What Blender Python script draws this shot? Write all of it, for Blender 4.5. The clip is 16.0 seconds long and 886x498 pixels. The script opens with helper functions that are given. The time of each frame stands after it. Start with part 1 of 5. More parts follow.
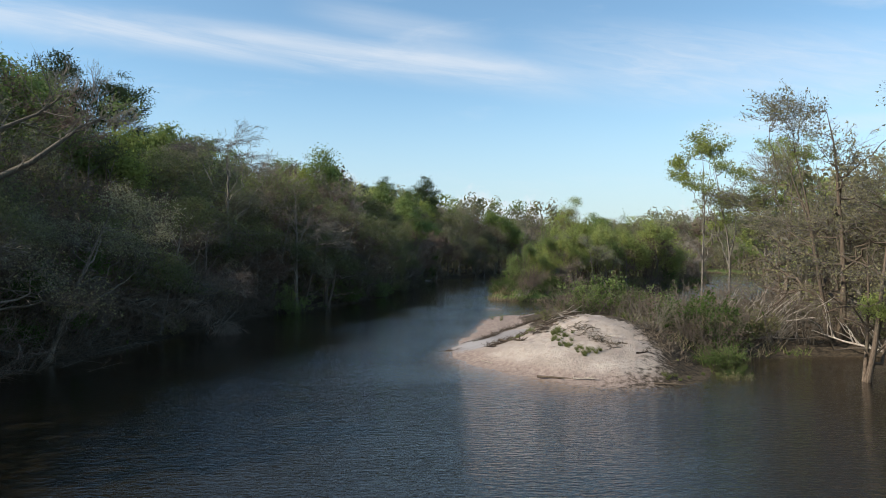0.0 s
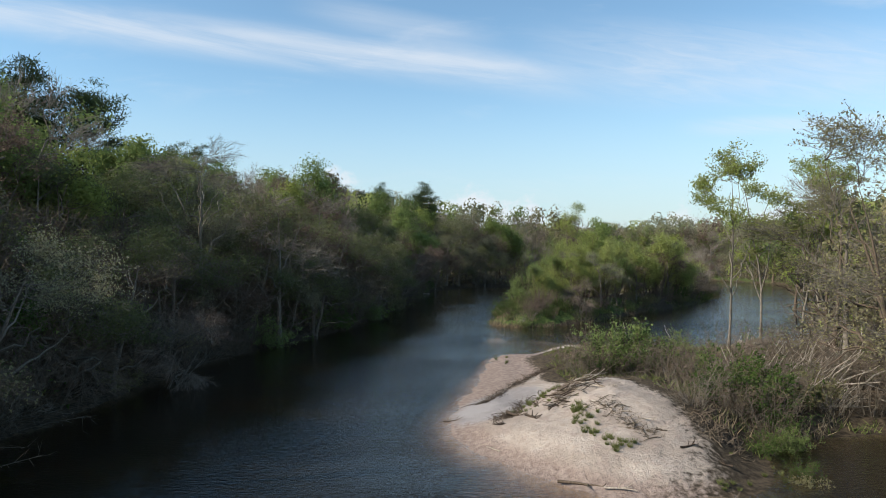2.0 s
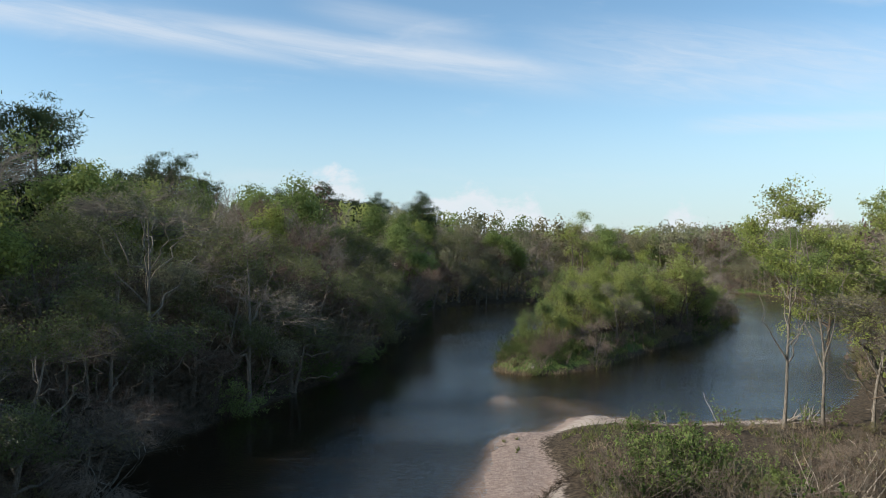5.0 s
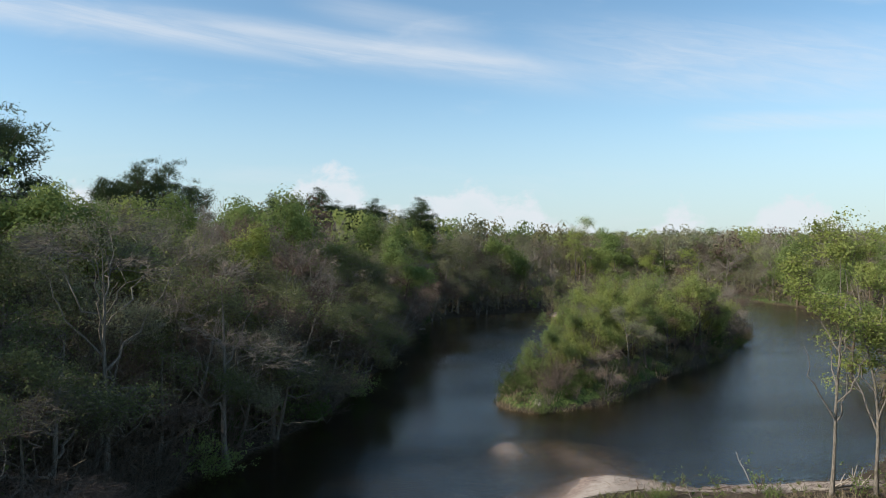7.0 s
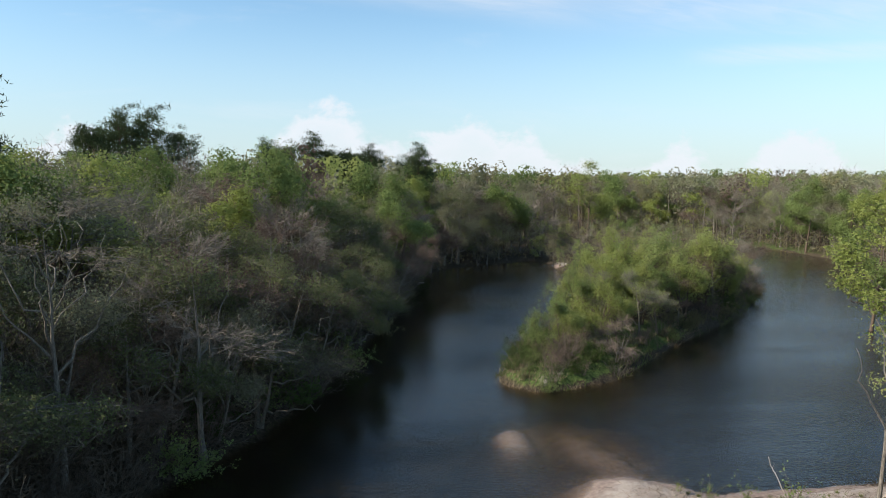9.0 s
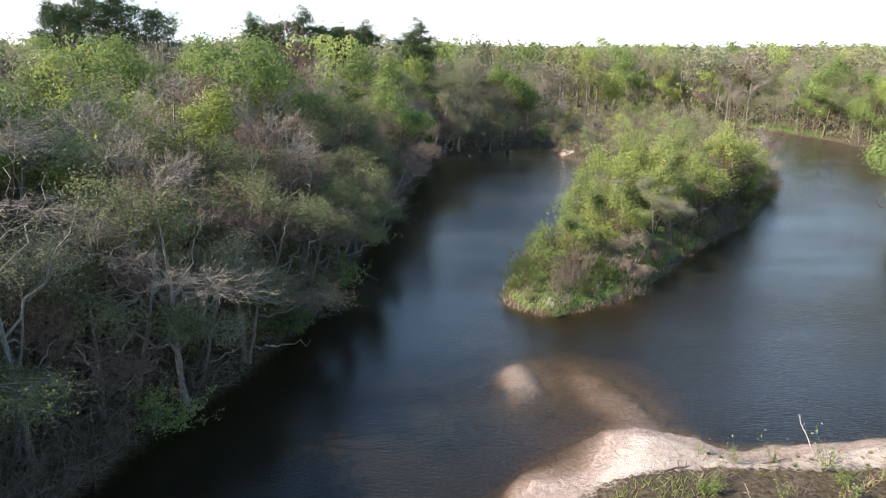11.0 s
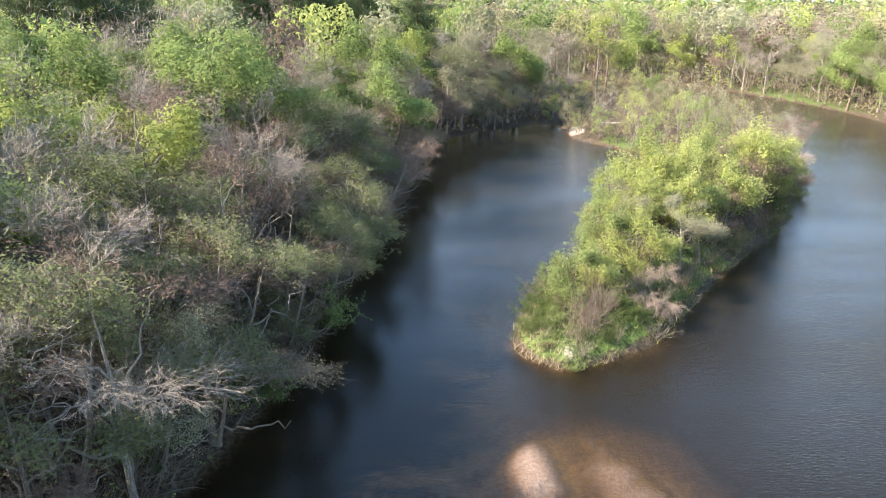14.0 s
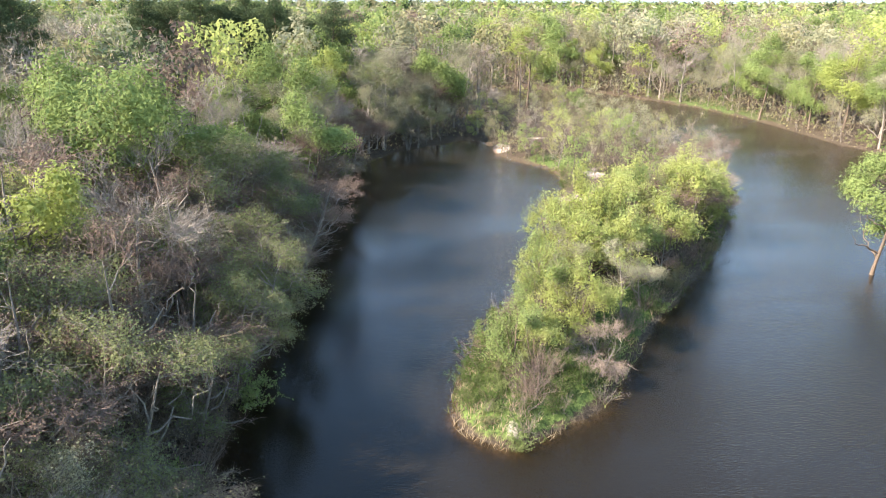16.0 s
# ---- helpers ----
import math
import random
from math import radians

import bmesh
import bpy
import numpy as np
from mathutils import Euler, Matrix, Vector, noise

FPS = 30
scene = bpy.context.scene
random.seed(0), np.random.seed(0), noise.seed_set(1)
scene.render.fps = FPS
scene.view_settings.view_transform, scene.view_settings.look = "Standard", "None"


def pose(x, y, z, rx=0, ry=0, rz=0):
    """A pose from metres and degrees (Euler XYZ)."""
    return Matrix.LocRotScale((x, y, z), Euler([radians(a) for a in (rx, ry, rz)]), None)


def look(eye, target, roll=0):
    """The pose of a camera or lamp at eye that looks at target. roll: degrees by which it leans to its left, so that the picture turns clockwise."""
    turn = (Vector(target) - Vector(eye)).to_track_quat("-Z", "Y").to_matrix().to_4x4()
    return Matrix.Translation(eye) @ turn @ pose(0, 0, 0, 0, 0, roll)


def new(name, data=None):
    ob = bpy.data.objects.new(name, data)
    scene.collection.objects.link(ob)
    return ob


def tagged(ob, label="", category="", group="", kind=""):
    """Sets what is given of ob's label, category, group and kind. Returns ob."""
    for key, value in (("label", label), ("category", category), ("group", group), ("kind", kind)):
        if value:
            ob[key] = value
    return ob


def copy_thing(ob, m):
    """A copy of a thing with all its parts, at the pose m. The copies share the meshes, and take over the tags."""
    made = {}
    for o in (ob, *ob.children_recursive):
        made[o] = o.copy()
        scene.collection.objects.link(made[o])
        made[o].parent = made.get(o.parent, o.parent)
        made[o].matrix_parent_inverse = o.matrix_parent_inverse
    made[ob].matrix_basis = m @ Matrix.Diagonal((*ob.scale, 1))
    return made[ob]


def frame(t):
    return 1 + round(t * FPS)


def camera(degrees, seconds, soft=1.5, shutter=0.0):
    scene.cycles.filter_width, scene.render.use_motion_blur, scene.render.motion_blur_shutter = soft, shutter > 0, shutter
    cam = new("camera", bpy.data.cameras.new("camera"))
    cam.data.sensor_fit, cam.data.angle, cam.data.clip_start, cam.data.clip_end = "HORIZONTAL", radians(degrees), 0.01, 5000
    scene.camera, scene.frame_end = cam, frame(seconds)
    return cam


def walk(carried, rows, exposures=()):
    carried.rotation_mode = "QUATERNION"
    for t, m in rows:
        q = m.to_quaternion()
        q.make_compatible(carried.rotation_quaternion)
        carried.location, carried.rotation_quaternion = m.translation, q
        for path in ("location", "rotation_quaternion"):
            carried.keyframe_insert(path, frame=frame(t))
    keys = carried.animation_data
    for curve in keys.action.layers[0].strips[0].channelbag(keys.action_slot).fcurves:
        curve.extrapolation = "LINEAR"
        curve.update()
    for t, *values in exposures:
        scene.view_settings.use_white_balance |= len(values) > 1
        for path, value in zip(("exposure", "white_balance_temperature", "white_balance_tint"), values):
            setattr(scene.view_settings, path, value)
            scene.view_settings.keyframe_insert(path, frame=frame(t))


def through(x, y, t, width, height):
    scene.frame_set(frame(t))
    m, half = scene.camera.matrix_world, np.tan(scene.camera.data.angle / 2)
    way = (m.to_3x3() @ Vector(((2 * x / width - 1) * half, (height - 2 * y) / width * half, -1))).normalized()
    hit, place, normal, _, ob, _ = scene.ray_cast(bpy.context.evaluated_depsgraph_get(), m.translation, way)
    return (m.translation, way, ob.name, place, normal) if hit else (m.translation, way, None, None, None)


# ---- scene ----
cam = camera(66.3, 16.0, 0.9)
METRES, EYE, TILT, LEAN, TURN = 50.0, 5.3, 0.6, 0.0, 0.0
ROWS = [
    (0.0, 0.0, 0.0, 0.0, -0.0, 0.0, -0.0),
    (0.5, 0.0003, 0.0302, 0.0125, -0.0, -0.02, -0.04),
    (1.0, 0.0009, 0.0607, 0.025, -0.01, -0.04, -0.06),
    (1.5, 0.0014, 0.0911, 0.0374, -0.03, -0.06, -0.06),
    (2.0, 0.0019, 0.1208, 0.0497, -0.06, -0.09, -0.09),
    (2.5, 0.0025, 0.1506, 0.0624, -0.07, -0.14, -0.11),
    (3.0, 0.0031, 0.1805, 0.0754, -0.06, -0.17, -0.12),
    (3.5, 0.0039, 0.2106, 0.0878, -0.06, -0.17, -0.14),
    (4.0, 0.0042, 0.24, 0.1007, -0.07, -0.22, -0.15),
    (6.5, 0.006, 0.3793, 0.1633, -0.11, -0.39, -0.19),
    (7.0, 0.0063, 0.4069, 0.1757, -0.14, -0.48, -0.18),
    (7.5, 0.0068, 0.4345, 0.1876, -0.16, -0.76, -0.17),
    (8.0, 0.0074, 0.4612, 0.1995, -0.2, -1.66, -0.15),
    (8.5, 0.0068, 0.488, 0.2113, -0.24, -3.17, -0.12),
    (9.0, 0.0071, 0.5149, 0.2229, -0.21, -5.81, -0.1),
    (9.5, 0.0074, 0.5417, 0.2354, -0.19, -8.61, -0.08),
    (10.0, 0.0077, 0.5691, 0.248, -0.18, -11.48, -0.06),
    (12.5, 0.0079, 0.7114, 0.31, -0.11, -20.33, -0.14),
    (13.0, 0.0072, 0.7402, 0.3228, -0.1, -20.39, -0.11),
    (13.5, 0.0067, 0.7692, 0.3359, -0.08, -20.46, -0.11),
    (14.0, 0.0061, 0.7984, 0.3484, -0.06, -20.49, -0.1),
    (14.5, 0.0061, 0.8278, 0.3613, -0.12, -20.52, -0.1),
    (15.0, 0.0071, 0.8565, 0.3747, -1.44, -20.54, -0.12),
    (15.5, 0.0077, 0.8857, 0.3872, -4.45, -20.53, -0.18),
    (16.0, 0.0075, 0.9163, 0.3998, -6.64, -20.52, -0.24),
]
EXPOSURES = [(0.0, 0.0, 6500, 10), (3.0, -0.02, 6500, 10), (7.5, -0.1, 6500, 10), (8.5, -0.05, 6500, 10), (9.0, 0.06, 6500, 11), (10.0, 0.47, 6500, 12), (11.2, 1.28, 6650, 16), (12.5, 1.9, 6780, 18), (16.0, 1.84, 6780, 18)]
walk(cam, [(t, pose(0, 0, EYE, TILT, LEAN, TURN) @ pose(METRES * x, METRES * y, METRES * z, 90 + pitch, roll, yaw)) for t, x, y, z, yaw, pitch, roll in ROWS], EXPOSURES)

# ---- daylight ----
SUN_WAY = Vector((-0.78, -0.26, 0.57)).normalized()
SUN_ELEVATION = math.asin(SUN_WAY.z)
SUN_AZIMUTH = math.atan2(SUN_WAY.x, SUN_WAY.y)


class Nodes:
    """Short writing for a node tree."""

    def __init__(self, tree):
        self.tree = tree
        tree.nodes.clear()

    def add(self, kind, inputs=None):
        node = self.tree.nodes.new(kind)
        for key, value in (inputs or {}).items():
            self.put(node.inputs[key], value)
        return node

    def put(self, socket, value):
        if isinstance(value, bpy.types.NodeSocket):
            self.tree.links.new(value, socket)
        elif isinstance(value, bpy.types.Node):
            self.tree.links.new(value.outputs[0], socket)
        else:
            socket.default_value = value

    def math(self, op, a, b=0.0, c=0.0, clamp=False):
        node = self.add("ShaderNodeMath", {0: a, 1: b, 2: c})
        node.operation, node.use_clamp = op, clamp
        return node.outputs[0]

    def mix(self, fac, a, b, blend="MIX"):
        node = self.add("ShaderNodeMix")
        node.data_type, node.blend_type = "RGBA", blend
        self.put(node.inputs[0], fac)
        self.put(node.inputs[6], a)
        self.put(node.inputs[7], b)
        return node.outputs[2]

    def noise(self, vector, scale, detail=4.0, rough=0.55, distortion=0.0):
        ins = {"Scale": scale, "Detail": detail, "Roughness": rough, "Distortion": distortion}
        if vector is not None:
            ins["Vector"] = vector
        return self.add("ShaderNodeTexNoise", ins).outputs["Fac"]

    def step(self, value, low, high):
        node = self.add("ShaderNodeMapRange", {"Value": value, "From Min": low, "From Max": high})
        node.interpolation_type = "SMOOTHSTEP"
        return node.outputs[0]

    def attribute(self, name):
        node = self.add("ShaderNodeAttribute")
        node.attribute_name = name
        return node.outputs["Fac"]


def sky_world():
    world = bpy.data.worlds.new("sky")
    scene.world = world
    world.use_nodes = True
    n = Nodes(world.node_tree)
    sky = n.add("ShaderNodeTexSky")
    sky.sky_type, sky.sun_disc = "NISHITA", False
    sky.sun_elevation, sky.sun_rotation = SUN_ELEVATION, SUN_AZIMUTH
    sky.altitude, sky.air_density, sky.dust_density, sky.ozone_density = 50.0, 1.0, 0.3, 2.5
    way = n.add("ShaderNodeTexCoord").outputs["Generated"]
    xyz = n.add("ShaderNodeSeparateXYZ", {0: way})
    ahead = n.math("MAXIMUM", xyz.outputs[1], 0.05)
    u = n.math("DIVIDE", xyz.outputs[0], ahead)
    v = n.math("DIVIDE", xyz.outputs[2], ahead)
    front = n.step(xyz.outputs[1], 0.1, 0.4)

    def flat(su, sv, shift=0.0):
        return n.add("ShaderNodeCombineXYZ", {0: n.math("MULTIPLY", u, su), 1: n.math("MULTIPLY", v, sv), 2: shift}).outputs[0]

    # streaks of cirrus that slope down to the right
    along = n.math("ADD", n.math("MULTIPLY", u, 0.16), v)
    wisp = n.noise(n.add("ShaderNodeCombineXYZ", {0: n.math("MULTIPLY", u, 2.2), 1: n.math("MULTIPLY", along, 22.0), 2: 3.0}).outputs[0], 1.0, 6.0, 0.6, 0.6)
    fine = n.noise(n.add("ShaderNodeCombineXYZ", {0: n.math("MULTIPLY", u, 9.0), 1: n.math("MULTIPLY", along, 60.0), 2: 8.0}).outputs[0], 1.0, 5.0, 0.6, 1.0)

    def band(at, width, slope, low, high, soft):
        off = n.math("ADD", n.math("SUBTRACT", v, at), n.math("MULTIPLY", u, slope))
        shape = n.math("SUBTRACT", 1.0, n.step(n.math("ABSOLUTE", off), width * 0.15, width))
        ends = n.math("MULTIPLY", n.step(u, low, low + soft), n.math("SUBTRACT", 1.0, n.step(u, high - soft, high)))
        return n.math("MULTIPLY", shape, ends)

    main = band(0.280, 0.045, 0.122, -0.85, 0.26, 0.2)
    upper = band(0.33, 0.03, 0.18, -0.25, 0.12, 0.15)
    right = band(0.29, 0.085, 0.02, 0.05, 1.2, 0.3)
    low = band(0.178, 0.02, -0.03, 0.33, 0.9, 0.12)
    veil = n.math("ADD", n.math("MULTIPLY", main, n.math("ADD", n.math("MULTIPLY", n.step(wisp, 0.3, 0.75), 0.5), n.math("MULTIPLY", fine, 0.3))),
                  n.math("ADD", n.math("MULTIPLY", upper, n.math("MULTIPLY", wisp, 0.55)), n.math("MULTIPLY", right, n.math("MULTIPLY", fine, 0.6))))
    veil = n.math("ADD", veil, n.math("MULTIPLY", low, n.math("MULTIPLY", fine, 0.55)))
    thin = n.math("MULTIPLY", n.step(n.noise(flat(3.0, 14.0, 5.0), 1.0, 6.0, 0.6, 0.4), 0.55, 0.85), 0.3)
    veil = n.math("ADD", veil, thin)
    # small heaped clouds low over the woods
    heap = n.noise(flat(16.0, 22.0, 1.0), 1.0, 7.0, 0.6, 0.2)

    def swell(at, width, height):
        off = n.math("DIVIDE", n.math("SUBTRACT", u, at), width)
        return n.math("MULTIPLY", n.math("POWER", 2.718, n.math("MULTIPLY", n.math("MULTIPLY", off, off), -1.0)), height)

    top = n.math("ADD", n.math("ADD", swell(0.06, 0.10, 0.080), swell(-0.17, 0.085, 0.105)), n.math("ADD", swell(0.35, 0.032, 0.055), swell(0.53, 0.07, 0.065)))
    top = n.math("ADD", n.math("ADD", top, n.math("ADD", swell(0.135, 0.02, 0.018), swell(-0.54, 0.09, 0.075))), n.math("MULTIPLY", n.math("SUBTRACT", heap, 0.5), 0.13))
    edge = n.math("SUBTRACT", n.math("ADD", top, 0.025), v)
    cumulus = n.math("MULTIPLY", n.step(edge, 0.0, 0.03), n.math("SUBTRACT", 1.0, n.math("MULTIPLY", n.step(edge, 0.0, 0.10), 0.45)))
    cumulus = n.math("MULTIPLY", cumulus, 0.92)
    cover = n.math("MULTIPLY", n.math("MAXIMUM", veil, cumulus), front, clamp=True)
    haze = n.math("MULTIPLY", n.math("SUBTRACT", 1.0, n.step(xyz.outputs[2], 0.0, 0.26)), 0.8)
    base = n.mix(1.0, sky.outputs[0], (1.16, 1.30, 1.23, 1), "MULTIPLY")
    base = n.mix(haze, base, (3.75, 4.45, 4.95, 1))
    col = n.mix(cover, base, (5.6, 5.9, 6.3, 1))
    back = n.add("ShaderNodeBackground", {0: col, 1: 0.15})
    n.add("ShaderNodeOutputWorld", {0: back})


sky_world()
sun = new("sun", bpy.data.lights.new("sun", "SUN"))
sun.data.energy, sun.data.angle, sun.data.color = 6.4, radians(0.6), (1.0, 0.92, 0.80)
sun.matrix_world = look(SUN_WAY * 100, (0, 0, 0))


# ---- materials ----
def material(name):
    m = bpy.data.materials.new(name)
    m.use_nodes = True
    n = Nodes(m.node_tree)
    return m, n, n.add("ShaderNodeOutputMaterial")


def bark(name, dark, light, scale=3.0):
    m, n, out = material(name)
    where = n.add("ShaderNodeTexCoord").outputs["Object"]
    stretched = n.add("ShaderNodeMapping", {0: where, 3: (6.0, 6.0, 1.2)}).outputs[0]
    grain = n.noise(stretched, scale, 5.0, 0.65)
    blotch = n.noise(where, 0.9, 3.0)
    rnd = n.add("ShaderNodeObjectInfo").outputs["Random"]
    col = n.mix(n.step(grain, 0.3, 0.7), (*dark, 1), (*light, 1))
    col = n.mix(n.math("MULTIPLY", n.step(blotch, 0.5, 0.7), 0.45), col, tuple(0.5 * a + 0.5 * b for a, b in zip(dark, (0.12, 0.13, 0.09))) + (1,))
    col = n.mix(n.math("MULTIPLY", rnd, 0.35), col, (*[c * 0.75 for c in light], 1))
    bump = n.add("ShaderNodeBump", {"Height": grain, "Strength": 0.5, "Distance": 0.03})
    bsdf = n.add("ShaderNodeBsdfPrincipled", {"Base Color": col, "Roughness": 0.9, "Specular IOR Level": 0.2, "Normal": bump.outputs[0]})
    n.put(out.inputs[0], bsdf)
    return m


def foliage(name, a, b, through=0.35, gaps=0.28, grain=5.0):
    """Leaves that pass some light, each a little different."""
    m, n, out = material(name)
    geometry = n.add("ShaderNodeNewGeometry")
    leaf = geometry.outputs["Random Per Island"]
    rnd = n.add("ShaderNodeObjectInfo").outputs["Random"]
    where = n.add("ShaderNodeTexCoord").outputs["Object"]
    clump = n.noise(where, 0.5, 2.0)
    rnd = n.math("FRACT", n.math("ADD", rnd, n.attribute("tone")))
    fac = n.math("ADD", n.math("MULTIPLY", leaf, 0.2), n.math("ADD", n.math("MULTIPLY", rnd, 0.6), n.math("MULTIPLY", n.math("SUBTRACT", clump, 0.35), 0.7)), clamp=True)
    col = n.mix(fac, (*a, 1), (*b, 1))
    spray = n.add("ShaderNodeTexNoise", {"Vector": where, "Scale": grain, "Detail": 2.0, "Roughness": 0.7})
    turn = n.add("ShaderNodeVectorMath", {0: spray.outputs["Color"], 1: (0.5, 0.5, 0.5)})
    turn.operation = "SUBTRACT"
    tilt = n.add("ShaderNodeVectorMath", {0: turn.outputs[0], 1: (2.4, 2.4, 2.4), 2: geometry.outputs["Normal"]})
    tilt.operation = "MULTIPLY_ADD"
    normal = n.add("ShaderNodeVectorMath", {0: tilt.outputs[0]})
    normal.operation = "NORMALIZE"
    diffuse = n.add("ShaderNodeBsdfDiffuse", {"Color": col, "Roughness": 0.6, "Normal": normal.outputs[0]})
    trans = n.add("ShaderNodeBsdfTranslucent", {"Color": col, "Normal": normal.outputs[0]})
    body = n.add("ShaderNodeMixShader", {0: through, 1: diffuse.outputs[0], 2: trans.outputs[0]}).outputs[0]
    if gaps:
        # the small leaves of a spray leave gaps between them
        hole = n.math("LESS_THAN", spray.outputs["Fac"], gaps)
        body = n.add("ShaderNodeMixShader", {0: hole, 1: body, 2: n.add("ShaderNodeBsdfTransparent").outputs[0]}).outputs[0]
    n.put(out.inputs[0], body)
    return m


BARK_GREY = bark("bark_grey", (0.06, 0.05, 0.038), (0.20, 0.17, 0.13))
BARK_SILVER = bark("bark_silver", (0.085, 0.073, 0.058), (0.28, 0.245, 0.20))
BARK_BROWN = bark("bark_brown", (0.06, 0.043, 0.03), (0.16, 0.12, 0.085))
TWIG_GREY = bark("twig_grey", (0.075, 0.064, 0.05), (0.215, 0.185, 0.148))
TWIG_PALE = bark("twig_pale", (0.15, 0.125, 0.10), (0.335, 0.285, 0.232))
TWIG_TAN = bark("twig_tan", (0.062, 0.047, 0.033), (0.19, 0.148, 0.107))
TWIG_RED = bark("twig_red", (0.08, 0.056, 0.044), (0.215, 0.153, 0.12))
LEAF_FRESH = foliage("leaf_fresh", (0.135, 0.18, 0.055), (0.25, 0.31, 0.11), 0.4)
LEAF_LIME = foliage("leaf_lime", (0.235, 0.275, 0.07), (0.39, 0.425, 0.145), 0.45)
LEAF_PALE = foliage("leaf_pale", (0.18, 0.18, 0.10), (0.335, 0.33, 0.205), 0.35)
LEAF_SAGE = foliage("leaf_sage", (0.115, 0.13, 0.055), (0.22, 0.235, 0.11), 0.35)
LEAF_DEEP = foliage("leaf_deep", (0.045, 0.078, 0.02), (0.12, 0.17, 0.05), 0.3)
LEAF_RUST = foliage("leaf_rust", (0.11, 0.082, 0.062), (0.225, 0.168, 0.128), 0.3)
LEAF_OLIVE = foliage("leaf_olive", (0.16, 0.15, 0.075), (0.29, 0.265, 0.14), 0.35)
NEEDLE = foliage("needle", (0.035, 0.055, 0.025), (0.10, 0.125, 0.06), 0.15, 0.0)
BLADE = foliage("grass_blade", (0.10, 0.12, 0.04), (0.22, 0.23, 0.09), 0.3, 0.0)


def ground_material():
    m, n, out = material("river_ground")
    where = n.add("ShaderNodeNewGeometry").outputs["Position"]
    height = n.add("ShaderNodeSeparateXYZ", {0: where}).outputs[2]
    sand = n.attribute("sand")
    green = n.attribute("green")
    coarse = n.noise(where, 0.35, 6.0, 0.6)
    fine = n.noise(where, 4.0, 6.0, 0.65)
    grit = n.noise(where, 30.0, 3.0, 0.7)
    litter = n.mix(n.step(fine, 0.3, 0.7), (0.03, 0.023, 0.015, 1), (0.11, 0.083, 0.055, 1))
    grass = n.mix(n.step(fine, 0.35, 0.65), (0.035, 0.06, 0.015, 1), (0.11, 0.15, 0.04, 1))
    dry = n.mix(n.step(coarse, 0.35, 0.65), (0.32, 0.265, 0.22, 1), (0.46, 0.39, 0.33, 1))
    dry = n.mix(n.math("MULTIPLY", n.step(grit, 0.45, 0.8), 0.35), dry, (0.27, 0.215, 0.165, 1))
    dry = n.mix(n.math("MULTIPLY", n.step(fine, 0.52, 0.68), 0.5), dry, (0.33, 0.255, 0.20, 1))
    dry = n.mix(n.math("MULTIPLY", n.step(n.noise(where, 1.1, 5.0, 0.7, 0.8), 0.54, 0.62), 0.55), dry, (0.30, 0.235, 0.20, 1))
    wet = n.mix(n.step(fine, 0.35, 0.7), (0.235, 0.175, 0.145, 1), (0.35, 0.275, 0.23, 1))
    sandy = n.mix(n.step(n.math("ADD", height, n.math("MULTIPLY", n.math("SUBTRACT", coarse, 0.5), 0.3)), 0.2, 0.5), wet, dry)
    grey = n.mix(n.step(coarse, 0.35, 0.65), (0.25, 0.225, 0.215, 1), (0.36, 0.33, 0.315, 1))
    sandy = n.mix(n.step(n.math("ADD", n.attribute("silt"), n.math("MULTIPLY", n.math("SUBTRACT", fine, 0.5), 0.5)), 0.35, 0.6), sandy, grey)
    col = n.mix(n.step(n.math("ADD", green, n.math("MULTIPLY", n.math("SUBTRACT", fine, 0.5), 0.8)), 0.35, 0.6), litter, grass)
    col = n.mix(n.step(n.math("ADD", sand, n.math("MULTIPLY", n.math("SUBTRACT", fine, 0.5), 0.6)), 0.4, 0.6), col, sandy)
    # drowned sand goes amber, then brown: the water's dimming put into the bed colour
    depth_tint = n.mix(n.step(fine, 0.35, 0.65), (0.27, 0.19, 0.095, 1), (0.17, 0.128, 0.065, 1))
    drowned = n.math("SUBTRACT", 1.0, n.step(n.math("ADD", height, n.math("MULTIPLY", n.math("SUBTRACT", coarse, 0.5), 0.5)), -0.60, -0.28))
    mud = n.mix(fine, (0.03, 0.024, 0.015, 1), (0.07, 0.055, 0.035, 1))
    col = n.mix(drowned, col, n.mix(n.step(sand, 0.2, 0.5), mud, depth_tint))
    bump = n.add("ShaderNodeBump", {"Height": n.math("ADD", fine, n.math("MULTIPLY", grit, 0.25)), "Strength": 0.9, "Distance": 0.16})
    n.put(out.inputs[0], n.add("ShaderNodeBsdfPrincipled", {"Base Color": col, "Roughness": 0.92, "Specular IOR Level": 0.15, "Normal": bump.outputs[0]}))
    return m


